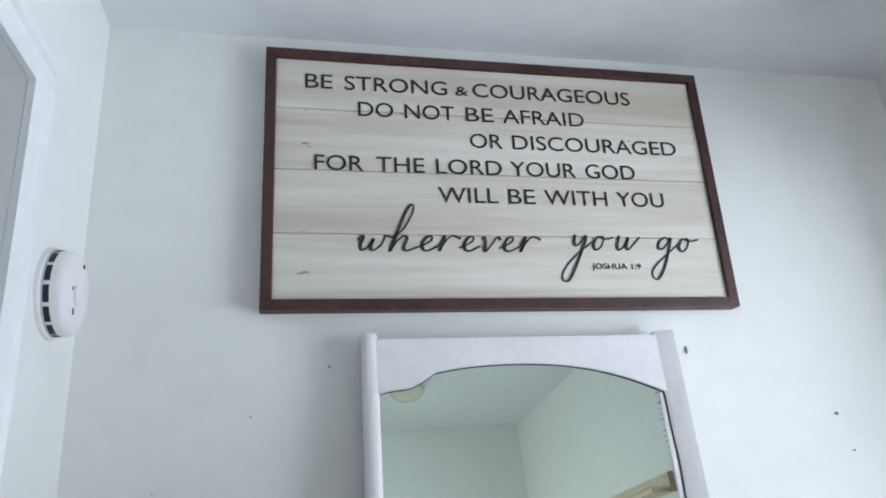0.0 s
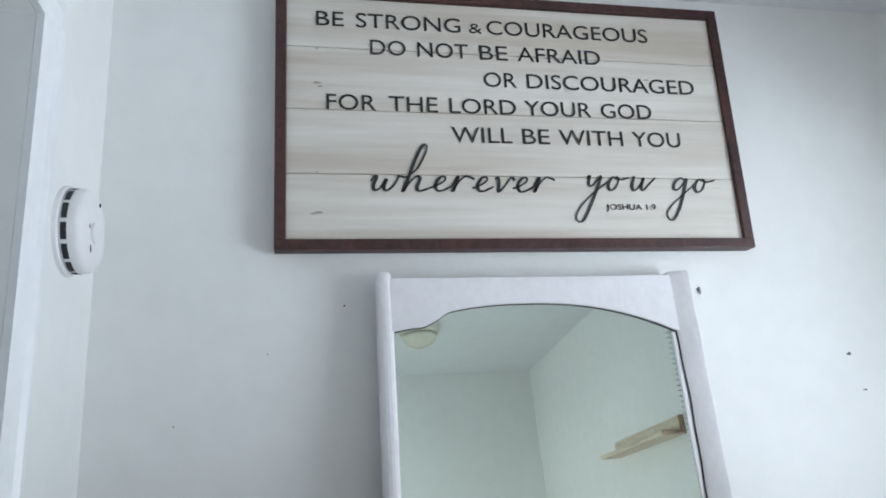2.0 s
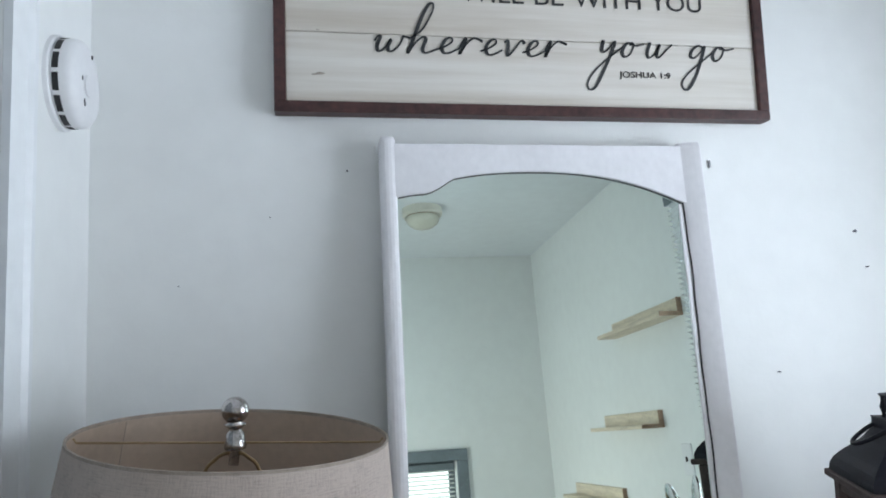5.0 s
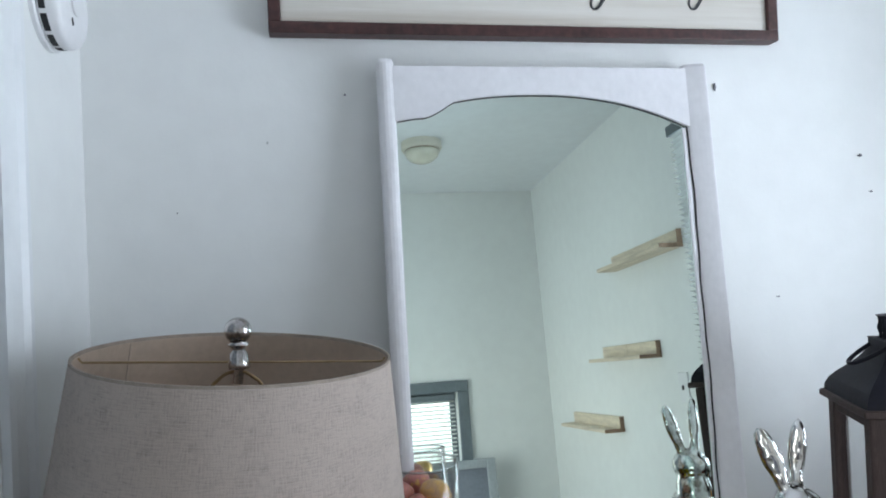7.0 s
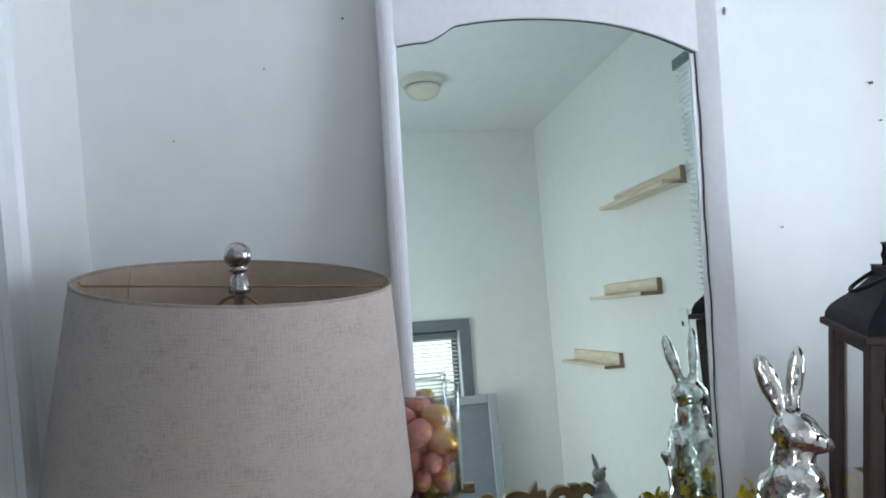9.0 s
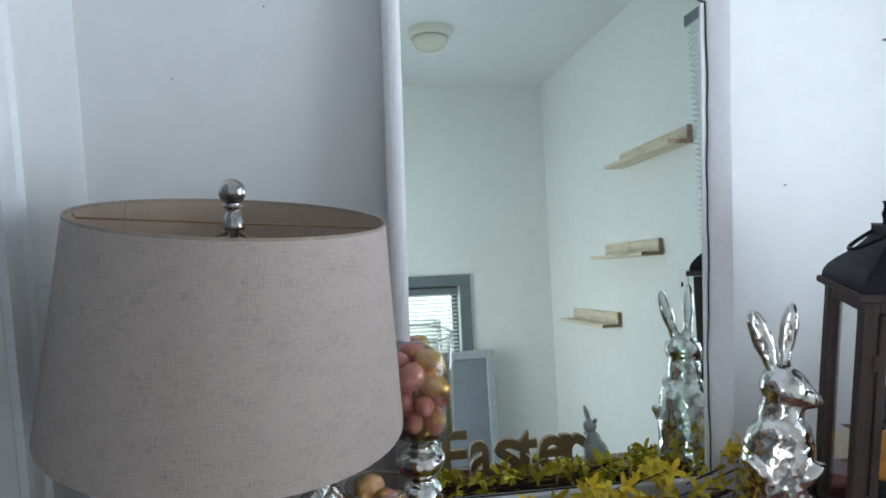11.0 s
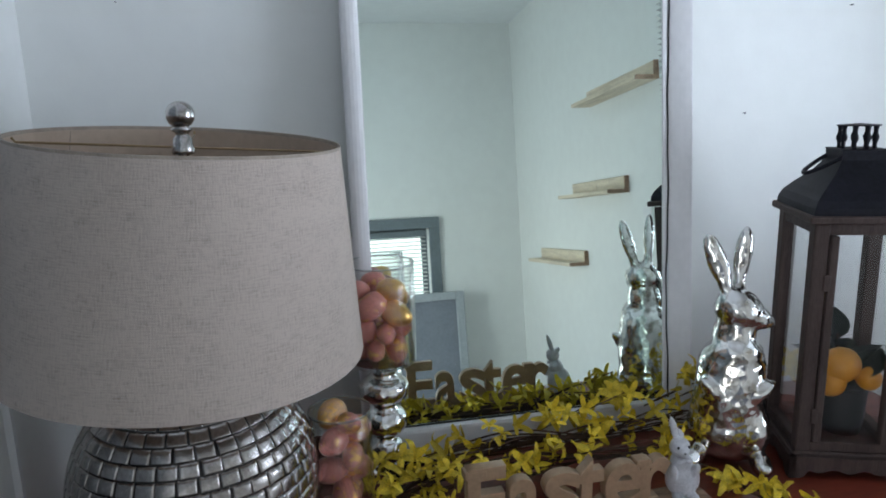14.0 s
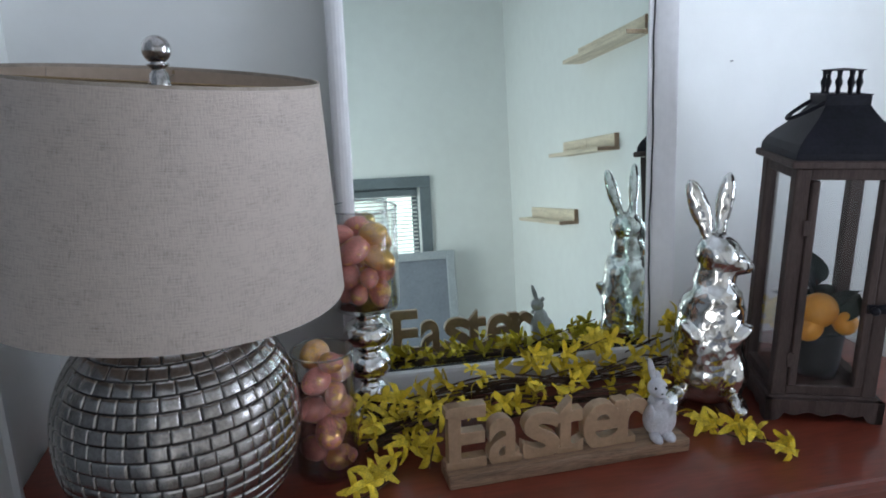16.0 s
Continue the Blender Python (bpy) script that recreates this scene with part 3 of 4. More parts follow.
# handwritten line: pen strokes by letter, x and height in x-heights
GLYPH = {
    "w": (1.45, [(0.0, 0.62), (0.10, 0.92), (0.20, 0.85), (0.16, 0.35), (0.28, 0.02), (0.50, 0.22), (0.66, 0.75), (0.62, 0.25), (0.78, 0.02), (1.02, 0.30), (1.14, 0.80), (1.12, 0.95), (1.45, 0.85)]),
    "h": (1.20, [(0.0, 0.85), (0.40, 1.4), (0.62, 2.4), (0.60, 2.95), (0.42, 2.95), (0.26, 2.2), (0.14, 0.9), (0.06, -0.05), (0.24, 0.55), (0.50, 0.95), (0.66, 0.80), (0.62, 0.25), (0.78, 0.0), (1.20, 0.22)]),
    "e": (0.95, [(0.0, 0.22), (0.30, 0.40), (0.58, 0.72), (0.52, 0.96), (0.32, 0.88), (0.20, 0.45), (0.34, 0.06), (0.60, 0.06), (0.95, 0.34)]),
    "r": (0.95, [(0.0, 0.34), (0.14, 0.95), (0.18, 0.80), (0.10, 0.0), (0.26, 0.60), (0.50, 0.98), (0.76, 0.92), (0.95, 0.80)]),
    "v": (0.90, [(0.0, 0.80), (0.10, 0.95), (0.20, 0.60), (0.28, 0.0), (0.50, 0.40), (0.72, 0.95), (0.90, 0.75)]),
    "y": (1.30, [(0.0, 0.80), (0.06, 0.98), (0.10, 0.50), (0.24, 0.30), (0.46, 0.50), (0.66, 0.95), (0.70, 0.60), (0.56, -0.60), (0.34, -1.75), (0.06, -1.95), (-0.14, -1.60), (-0.02, -1.0), (0.40, -0.30), (0.90, 0.30), (1.30, 0.75)]),
    "o": (0.95, [(0.0, 0.75), (-0.10, 0.90), (-0.28, 0.80), (-0.36, 0.35), (-0.16, 0.05), (0.10, 0.25), (0.16, 0.70), (0.0, 0.92), (0.28, 0.74), (0.72, 0.88)]),
    "u": (1.30, [(0.0, 0.88), (0.06, 0.92), (0.06, 0.35), (0.22, 0.05), (0.48, 0.30), (0.62, 0.88), (0.60, 0.30), (0.76, 0.08), (1.05, 0.50), (1.30, 0.90)]),
    "g": (1.25, [(0.55, 0.85), (0.30, 0.98), (0.02, 0.70), (0.0, 0.30), (0.22, 0.20), (0.48, 0.55), (0.62, 0.95), (0.62, 0.30), (0.52, -0.90), (0.30, -1.70), (0.04, -1.75), (-0.14, -1.35), (0.06, -0.80), (0.60, -0.10), (1.25, 0.70)]),
}


def pen(word, x0, x1, z0, unit, slant):
    """Lays a word's strokes end to end, scaled to x0..x1."""
    strokes, at = [], 0.0
    for ch in word:
        w, pts = GLYPH[ch]
        if ch == "o":
            at += 0.30
        strokes.append([(at + x + slant * z, z) for x, z in pts])
        at += w
    lo, hi = min(p[0] for s in strokes for p in s), max(p[0] for s in strokes for p in s)
    k = (x1 - x0) / (hi - lo)
    return [[(x0 + (x - lo) * k, z0 + z * unit) for x, z in s] for s in strokes]


def spline(pts, per=7):
    out = []
    p = [pts[0]] + list(pts) + [pts[-1]]
    for a, b, c, d in zip(p, p[1:], p[2:], p[3:]):
        for i in range(per):
            t = i / per
            out.append(tuple(0.5 * (2 * b[j] + (c[j] - a[j]) * t + (2 * a[j] - 5 * b[j] + 4 * c[j] - d[j]) * t * t + (3 * b[j] - a[j] - 3 * c[j] + d[j]) * t ** 3) for j in range(len(b))))
    out.append(tuple(pts[-1]))
    return out


def ribbon(pts, bm):
    """A brush stroke: wider on the way down, thin on the way up."""
    left, right = [], []
    for i, (x, z) in enumerate(pts):
        a, b = pts[max(i - 1, 0)], pts[min(i + 1, len(pts) - 1)]
        d = Vector((b[0] - a[0], b[1] - a[1]))
        d = d.normalized() if d.length > 1e-9 else Vector((1, 0))
        w = 0.0017 + 0.0017 * max(0.0, -d.y) ** 1.5
        left.append(bm.verts.new((x - d.y * w, 0, z + d.x * w)))
        right.append(bm.verts.new((x + d.y * w, 0, z - d.x * w)))
    faces = [bm.faces.new((left[i], left[i + 1], right[i + 1], right[i])) for i in range(len(pts) - 1)]
    made = bmesh.ops.extrude_face_region(bm, geom=faces)
    for v in made["geom"]:
        if isinstance(v, bmesh.types.BMVert):
            v.co.y -= 0.0008


for word, x0, x1, z0, unit, slant in (("wherever", 0.327, 0.680, 1.999, 0.0305, 0.20), ("you", 0.716, 0.889, 2.003, 0.0320, 0.30), ("go", 0.905, 1.018, 2.001, 0.0315, 0.25)):
    for k, s in enumerate(pen(word, x0, x1, z0, unit, slant)):
        wb = bmesh.new()
        ribbon(spline(s), wb)
        part("script_letter", wb, SCRIPT, sign, at=pose(0, LY - 0.0001 * (k % 2), 0))

# ---- dresser ----
DT, DF = 0.86, -0.512
dresser = thing("dresser", pose(0, 0, 0), "glossy cherry-red wooden dresser with a moulded top edge", "dresser")
edge = [(0.0, DT), (DF + 0.006, DT), (DF + 0.0015, DT - 0.002), (DF, DT - 0.008), (DF + 0.003, DT - 0.018), (DF + 0.012, DT - 0.022), (DF + 0.016, DT - 0.032), (0.0, DT - 0.032)]
tb = bmesh.new()
va = [tb.verts.new((-0.13, y - 0.004 if y == 0 else y, z)) for y, z in edge]
vb = [tb.verts.new((1.34, y - 0.004 if y == 0 else y, z)) for y, z in edge]
tb.faces.new(va)
tb.faces.new(vb[::-1])
for k in range(len(edge)):
    j = (k + 1) % len(edge)
    tb.faces.new((va[k], vb[k], vb[j], va[j]))
part("top", tb, DRESSER, dresser, "polished red-brown top")
part("body", box(-0.115, 1.325, DF + 0.03, -0.012, 0.08, DT - 0.033, 0.003), DRESSER, dresser)
part("plinth", box(-0.105, 1.315, DF + 0.045, -0.02, 0.0, 0.08), DRESSER, dresser)

# ---- mirror leaning on the wall ----
LEANING = 5.0
mirror = thing("dresser_mirror", pose(0, -0.1255, DT, -LEANING), "tall arched mirror in worn white wooden frame, leaning on the wall", "mirror")
H = 0.985
part("glass", box(0.345, 0.878, 0.0, 0.004, 0.048, 0.93), MIRROR, mirror, "faintly green old mirror glass")


def post(x0, x1, h, slope=0.0):
    """A frame stile with a rounded front and a domed top; slope sets its outer edge proud."""
    bm = bmesh.new()
    w = x1 - x0
    bow = 0.009 if not slope else 0.002
    prof = [(x0, 0.02), (x0, -0.002)] + [(x0 + w / 2 - w / 2 * math.cos(a), -0.002 - bow * math.sin(a) - slope * (1 - math.cos(a)) / 2) for a in np.linspace(0.3, math.pi - 0.3, 7)] + [(x1, -0.002 - slope), (x1, 0.02)]
    levels = [(0.0, 1.0), (h - 0.006, 1.0), (h, 0.86)]
    rings = [[bm.verts.new((x0 + w / 2 + (x - x0 - w / 2) * k, y * k + 0.004 * (1 - k), z)) for x, y in prof] for z, k in levels]
    for a, b in zip(rings, rings[1:]):
        for i in range(len(prof)):
            j = (i + 1) % len(prof)
            bm.faces.new((a[i], a[j], b[j], b[i]))
    bm.faces.new(rings[0])
    bm.faces.new(rings[-1])
    return bm


part("side_post", post(0.329, 0.356, H), FRAME_WHITE, mirror)
part("side_post", post(0.876, 0.914, H - 0.004, 0.013), FRAME_WHITE, mirror)
part("bottom_rail", box(0.354, 0.8785, -0.014, 0.018, 0.0, 0.055, 0.006, 2), FRAME_WHITE, mirror)


def arch(x):
    """Height of the arch's lower edge over x."""
    u = (x - 0.358) / (0.875 - 0.358)
    top = 0.925 - 0.058 * abs((u - 0.46) / 0.54) ** 2.3
    if u < 0.09:
        top = 0.880 + 0.006 * math.sin(u / 0.09 * math.pi / 2)
    elif u < 0.18:
        f = (u - 0.09) / 0.09
        top = 0.886 * (1 - f) + top * f
    return top


xs = np.linspace(0.358, 0.874, 60)
part("arched_header", prism([(0.3535, H - 0.012), (0.3535, arch(0.358)), *[(x, arch(x)) for x in xs], (0.8785, arch(0.874)), (0.8785, H - 0.012)], -0.0078, 0.016), FRAME_WHITE, mirror, "white header board cut in a low arch")
gb = bmesh.new()
tube([(x, -0.002, arch(x) - 0.0006) for x in xs], 0.0008, 5, gb)
part("dark_seam", gb, SEAM, mirror, "dark gap along the arch")
part("inner_bead", box(0.8655, 0.8745, -0.0025, 0.003, 0.056, 0.866, 0.0015, 2), FRAME_WHITE, mirror, "narrow off-white bead beside the glass")
part("dark_seam", tube([(0.8738 + 0.0014 * math.sin(z * 19) - 0.0016 * math.sin(z * 7) + 0.0006 * math.sin(z * 61), -0.0034, z) for z in np.linspace(0.056, 0.868, 90)], 0.0015, 5), BLACK, mirror, "dark gap along the glass")
part("dark_seam", tube([(x, -0.0015, 0.0565) for x in np.linspace(0.36, 0.872, 20)], 0.0010, 5), BLACK, mirror, "dark gap along the glass")

# ---- table lamp ----
LX, LYC = 0.102, -0.327
lamp = thing("table_lamp", pose(LX, LYC, DT), "table lamp with oatmeal linen drum shade and silver brick-pattern base", "table lamp")
SHADE = pose(0.004, 0.004, 0.300) @ pose(0, 0, 0, 2.3, 4.2, 0)
RB, RT, SH = 0.212, 0.1775, 0.248


def shade_mesh():
    bm = bmesh.new()
    uvl = bm.loops.layers.uv.new("cloth")
    steps, rows = 96, 8
    ring = []
    for i in range(rows + 1):
        f = i / rows
        r = RB + (RT - RB) * f
        ring.append([bm.verts.new((r * math.cos(2 * math.pi * k / steps), r * math.sin(2 * math.pi * k / steps), SH * f)) for k in range(steps)])
    for i in range(rows):
        for k in range(steps):
            j = (k + 1) % steps
            f = bm.faces.new((ring[i][k], ring[i][j], ring[i + 1][j], ring[i + 1][k]))
            f.smooth = True
            for loop, (u, v) in zip(f.loops, ((k, i), (k + 1, i), (k + 1, i + 1), (k, i + 1))):
                loop[uvl].uv = (u / steps * 1.26, v / rows * SH)
    me = bpy.data.meshes.new("shade")
    bm.to_mesh(me)
    bm.free()
    me.materials.append(LINEN)
    return me


shade = part("shade", shade_mesh(), LINEN, lamp, "oatmeal linen drum shade, slightly askew", at=SHADE)


lb = bmesh.new()
a = [lb.verts.new(((RB - 0.0022) * math.cos(2 * math.pi * k / 96), (RB - 0.0022) * math.sin(2 * math.pi * k / 96), 0.004)) for k in range(96)]
b = [lb.verts.new(((RT - 0.0022) * math.cos(2 * math.pi * k / 96), (RT - 0.0022) * math.sin(2 * math.pi * k / 96), SH)) for k in range(96)]
for k in range(96):
    lb.faces.new((a[k], a[(k + 1) % 96], b[(k + 1) % 96], b[k]))
part("liner", lb, LINER, shade, "tan lining", smooth=True)


def hoop(r, z, w):
    pts = [((r + w * c), z + s) for c, s in ((-1, -0.002), (1, -0.002), (1, 0.002), (-1, 0.002))]
    return lathe(pts, 96, close=True)


TAPE = material("tan_edge_tape", (0.40, 0.335, 0.28), 0.85, vary=0.1, scale=60)
part("rim_tape", hoop(RT - 0.001, SH - 0.001, 0.0013), TAPE, shade, "tan edge tape")
part("seam", tube([((RB - 0.004) * math.cos(2.55), (RB - 0.004) * math.sin(2.55), 0.006), ((RT - 0.004) * math.cos(2.55), (RT - 0.004) * math.sin(2.55), SH - 0.004)], 0.0005, 5), TAPE, shade)
SZ = SH - 0.009
for ang in (3, 183, 93):
    c, s = math.cos(radians(ang)), math.sin(radians(ang))
    part("spider_arm", tube([(0.012 * c, 0.012 * s, SZ), ((RT - 0.008) * c, (RT - 0.008) * s, SZ), ((RT - 0.004) * c, (RT - 0.004) * s, SH - 0.004)], 0.0014, 6), BRASS, shade, "thin brass wire")
# harp, finial, socket
part("harp", tube(spline([(-0.02, 0, 0.16), (-0.045, 0, 0.25), (-0.042, 0, 0.36), (-0.034, 0, 0.49), (-0.018, 0, 0.520), (0, 0, 0.526), (0.018, 0, 0.520), (0.034, 0, 0.49), (0.042, 0, 0.36), (0.045, 0, 0.25), (0.02, 0, 0.16)], 5), 0.0022, 8), BRASS, lamp, at=pose(0.017, 0, 0))
fin = part("finial", lathe([(0.012, 0.0), (0.013, 0.004), (0.0115, 0.008), (0.0105, 0.018), (0.0075, 0.021), (0.0075, 0.024), (0.012, 0.027), (0.0125, 0.029), (0.008, 0.031)] + [(0.0158 * math.cos(t), 0.0445 + 0.0158 * math.sin(t)) for t in np.linspace(-0.95, 1.5, 14)], 32), CHROME, lamp, "pitted chrome ball finial", smooth=True, at=pose(0.021, 0, 0.53))
part("stem", tube([(0.010, 0, 0.235), (0.014, 0, 0.34)], 0.016, 16), BRASS, lamp)
part("rod", tube([(0.0185, 0, 0.512), (0.021, 0, 0.534)], 0.006, 10), CHROME, lamp)

# base: dark core with rows of pillowed metal bricks
RC, ZB = 0.150, 0.122


def base_r(z):
    """Radius of the lamp base at height z over the dresser."""
    k = (z - ZB) / (0.158 if z > ZB else 0.165)
    return RC * math.sqrt(max(0.05, 1 - k * k))


part("base_core", lathe([(base_r(z) - 0.0035, z) for z in np.linspace(0.0, 0.262, 28)], 64), GROUT, lamp, "dark gaps between the bricks", smooth=True)
part("base_cap", lathe([(0.052, 0.255), (0.056, 0.262), (0.045, 0.268), (0.02, 0.272), (0.018, 0.285)], 40), SILVER, lamp)
ROWS_N = 17
fine_z = np.linspace(0.0, 0.258, 400)
run = np.concatenate([[0.0], np.cumsum(np.hypot(np.diff(fine_z), np.diff([base_r(z) for z in fine_z])))])
row_z = np.interp(np.linspace(0.0, run[-1], ROWS_N + 1), run, fine_z)
far_tiles = []
lamp_tiles = []


def brick_mesh(z0, z1, half):
    """One pillowed brick bent round the base, centred on +x."""
    bm = bmesh.new()
    us, vs = (-1.0, -0.90, -0.72, 0.72, 0.90, 1.0), (-1.0, -0.86, -0.62, 0.62, 0.86, 1.0)
    grid = []
    for v in vs:
        z = (z0 + z1) / 2 + v * (z1 - z0) / 2
        rowv = []
        for u in us:
            edge_d = max(abs(u), abs(v))
            lift = -0.0020 if edge_d > 0.95 else (0.0002 if edge_d > 0.8 else 0.0008)
            r = base_r(z) + lift
            rowv.append(bm.verts.new((r * math.cos(u * half), r * math.sin(u * half), z)))
        grid.append(rowv)
    for i in range(5):
        for j in range(5):
            bm.faces.new((grid[i][j], grid[i][j + 1], grid[i + 1][j + 1], grid[i + 1][j])).smooth = True
    return bm


for i in range(ROWS_N):
    z0, z1 = row_z[i] + 0.0005, row_z[i + 1] - 0.0005
    rm = base_r((z0 + z1) / 2)
    count = max(14, round(2 * math.pi * rm / 0.0228))
    half = math.pi / count - 0.0005 / rm
    me = finish(brick_mesh(z0, z1, half), "brick", SILVER)
    me.shade_smooth()
    for k in range(count):
        ang = 360 / count * (k + 0.5 * (i % 2)) + 3 * i
        # the side that faces the room is made of single bricks
        if -155 < (ang + 180) % 360 - 180 < 12 and i >= 3:
            lamp_tiles.append((me, ang + random.uniform(-0.5, 0.5)))
        else:
            far_tiles.append((me, ang))
joined = bmesh.new()
for me, ang in far_tiles:
    start = len(joined.verts)
    joined.from_mesh(me)
    joined.verts.ensure_lookup_table()
    bmesh.ops.rotate(joined, verts=joined.verts[start:], cent=(0, 0, 0), matrix=Matrix.Rotation(radians(ang), 3, "Z"))
rest = part("bricks_behind", joined, SILVER, lamp, smooth=True)
rest["kind"] = "stuff"

# ---- eggs and their glasses ----


def egg_mesh(mat):
    prof = []
    for t in np.linspace(-math.pi / 2, math.pi / 2, 11):
        z = math.sin(t)
        prof.append((0.72 * math.cos(t) * (1 - 0.13 * z), z))
    bm = lathe(prof, 18)
    bmesh.ops.remove_doubles(bm, verts=bm.verts, dist=1e-4)
    return finish(bm, "egg", mat, True)


EGGS = [egg_mesh(m) for m in (EGG_PINK, EGG_MIX, EGG_GOLD)]
EGG_LABELS = ("pink speckled easter egg", "pink easter egg with gold foil patches", "shiny gold foil easter egg")


def fill_eggs(cx, cy, z0, height, radius, seed, group, count, where):
    """Drops eggs into a round glass, each at the lowest free spot found."""
    rnd = random.Random(seed)
    placed = []
    for n in range(count):
        size = rnd.choice((0.0270, 0.0245, 0.0200))
        rad = size * 0.75
        best = None
        for _ in range(160):
            a, d = rnd.uniform(0, 2 * math.pi), (radius - rad) * math.sqrt(rnd.uniform(0.15, 1))
            x, y = d * math.cos(a), d * math.sin(a)
            z = z0 + rad
            for px, py, pz, pr in placed:
                h = (pr + rad) ** 2 - (px - x) ** 2 - (py - y) ** 2
                if h > 0:
                    z = max(z, pz + math.sqrt(h))
            if best is None or z < best[2]:
                best = (x, y, z)
        x, y, z = best
        if z + rad > z0 + height:
            continue
        placed.append((x, y, z, rad))
        k = rnd.choices((0, 1, 2), (0.42, 0.50, 0.08))[0]
        ob = new("easter_egg", EGGS[k])
        ob.matrix_basis = Matrix.Translation((cx + x, cy + y, z)) @ pose(0, 0, 0, rnd.uniform(45, 135), rnd.uniform(-30, 30), rnd.uniform(0, 360)) @ Matrix.Scale(size, 4)
        tagged(ob, EGG_LABELS[k] + where, "egg", group)


def tumbler(name, x, y, z, r, h, label, wall=0.0022):
    prof = [(0.0, 0), (r - 0.003, 0), (r, 0.003), (r, h - 0.001), (r - wall / 2, h), (r - wall, h - 0.001), (r - wall, 0.006), (0.0, 0.006)]
    t = thing(name, pose(x, y, z), label, "vase")
    g = part("glass_wall", lathe(prof, 56), GLASS, t, smooth=False)
    g.data.shade_smooth()
    g.visible_shadow = False
    lip = part("rim", lathe([(r + 0.0003, h - 0.0012), (r + 0.0003, h + 0.0012), (r - wall - 0.0003, h + 0.0012), (r - wall - 0.0003, h - 0.0012)], 56, close=True), RIM_GLASS, t, "polished glass rim", smooth=True)
    lip.visible_shadow = False
    part("thick_base", lathe([(0.0, 0.0062), (r - wall - 0.0004, 0.0062), (r - wall - 0.0004, 0.0066), (0.0, 0.0066)], 40), RIM_GLASS, t).visible_shadow = False
    return t


VX, VY = 0.284, -0.300
tumbler("cylinder_vase", VX, VY, DT, 0.0425, 0.182, "clear glass cylinder vase filled with pink and gold eggs")
fill_eggs(VX, VY, DT + 0.007, 0.186, 0.0395, 5, "eggs in the low vase", 44, " in the low glass vase")

CX, CY = 0.362, -0.150
stick = thing("candlestick", pose(CX, CY, DT), "mercury-silver glass candlestick of stacked balls under an egg vase", "candlestick")
prof = [(0.034, 0.0), (0.038, 0.003), (0.037, 0.008), (0.026, 0.014)]
for zc, r in ((0.036, 0.031), (0.088, 0.0345), (0.142, 0.039)):
    prof += [(r * math.cos(t) * 0.98 + 0.002, zc + 0.026 * math.sin(t)) for t in np.linspace(-1.1, 1.1, 9)]
prof += [(0.020, 0.172), (0.026, 0.180), (0.032, 0.184), (0.032, 0.187)]
part("ball_stem", lathe(prof, 48), MERCURY, stick, smooth=True)
tumbler("pedestal_vase", CX, CY, DT + 0.1872, 0.0535, 0.158, "clear glass vase of pink and gold eggs on a silver candlestick")
fill_eggs(CX, CY, DT + 0.1945, 0.134, 0.050, 11, "eggs in the tall vase", 44, " in the tall glass vase")

# ---- cut-out word sign ----
word = thing("word_sign", pose(0.62, -0.364, 0, 0, 0, 1.8) @ pose(-0.62, 0.377, 0), "champagne-coloured cut-out easter word sign on a driftwood-look base", "sign")
WX0, WX1, WYF, WYB = 0.437, 0.800, -0.402, -0.352
wb = box(WX0, WX1, WYF, WYB, DT, DT + 0.020, 0.003, 2)
bmesh.ops.subdivide_edges(wb, edges=[e for e in wb.edges if abs(e.verts[0].co.x - e.verts[1].co.x) > 0.2], cuts=22)
for v in wb.verts:
    v.co.y += 0.0012 * noise.noise(v.co * 40)
    v.co.z += 0.0010 * noise.noise(v.co * 55) if v.co.z > DT + 0.01 else 0
part("base", wb, SIGN_BASE, word, "champagne driftwood-look base")
WZ = DT + 0.0195
letters = (("E", 0.440, 0.494, 0.092), ("a", 0.497, 0.542, 0.100), ("s", 0.547, 0.602, 0.100), ("t", 0.592, 0.638, 0.096), ("e", 0.637, 0.696, 0.100), ("r", 0.690, 0.738, 0.100))
for ch, x0, x1, cap in letters:
    me = glyphs(ch, x0, x1, WZ, cap, 0.018, 0.016, 0.010)
    me.materials.append(SIGN_GLITTER)
    letter = part("letter", me, SIGN_GLITTER, word, at=pose(0, -0.368, 0))
    serif = []
    w = x1 - x0
    if ch == "E":
        serif = [(x0 - 0.004, x0 + w * 0.5, 0, 0.012), (x0 - 0.004, x0 + w * 0.5, cap * 0.985 - 0.012, cap * 0.985)]
    elif ch == "r":
        serif = [(x0 - 0.005, x0 + w * 0.62, 0, 0.011), (x0 - 0.006, x0 + w * 0.3, cap * 0.70 - 0.011, cap * 0.70)]
    elif ch == "t":
        serif = [(x0 + w * 0.1, x1, 0, 0.010)]
    elif ch == "a":
        serif = [(x1 - w * 0.34, x1 + 0.004, 0, 0.010)]
    for a0, a1, b0, b1 in serif:
        part("serif", box(a0, a1, -0.0184, 0.0004, WZ + b0, WZ + b1, 0.002, 2), SIGN_GLITTER, letter)

# ---- rabbits: one plain mesh each ----


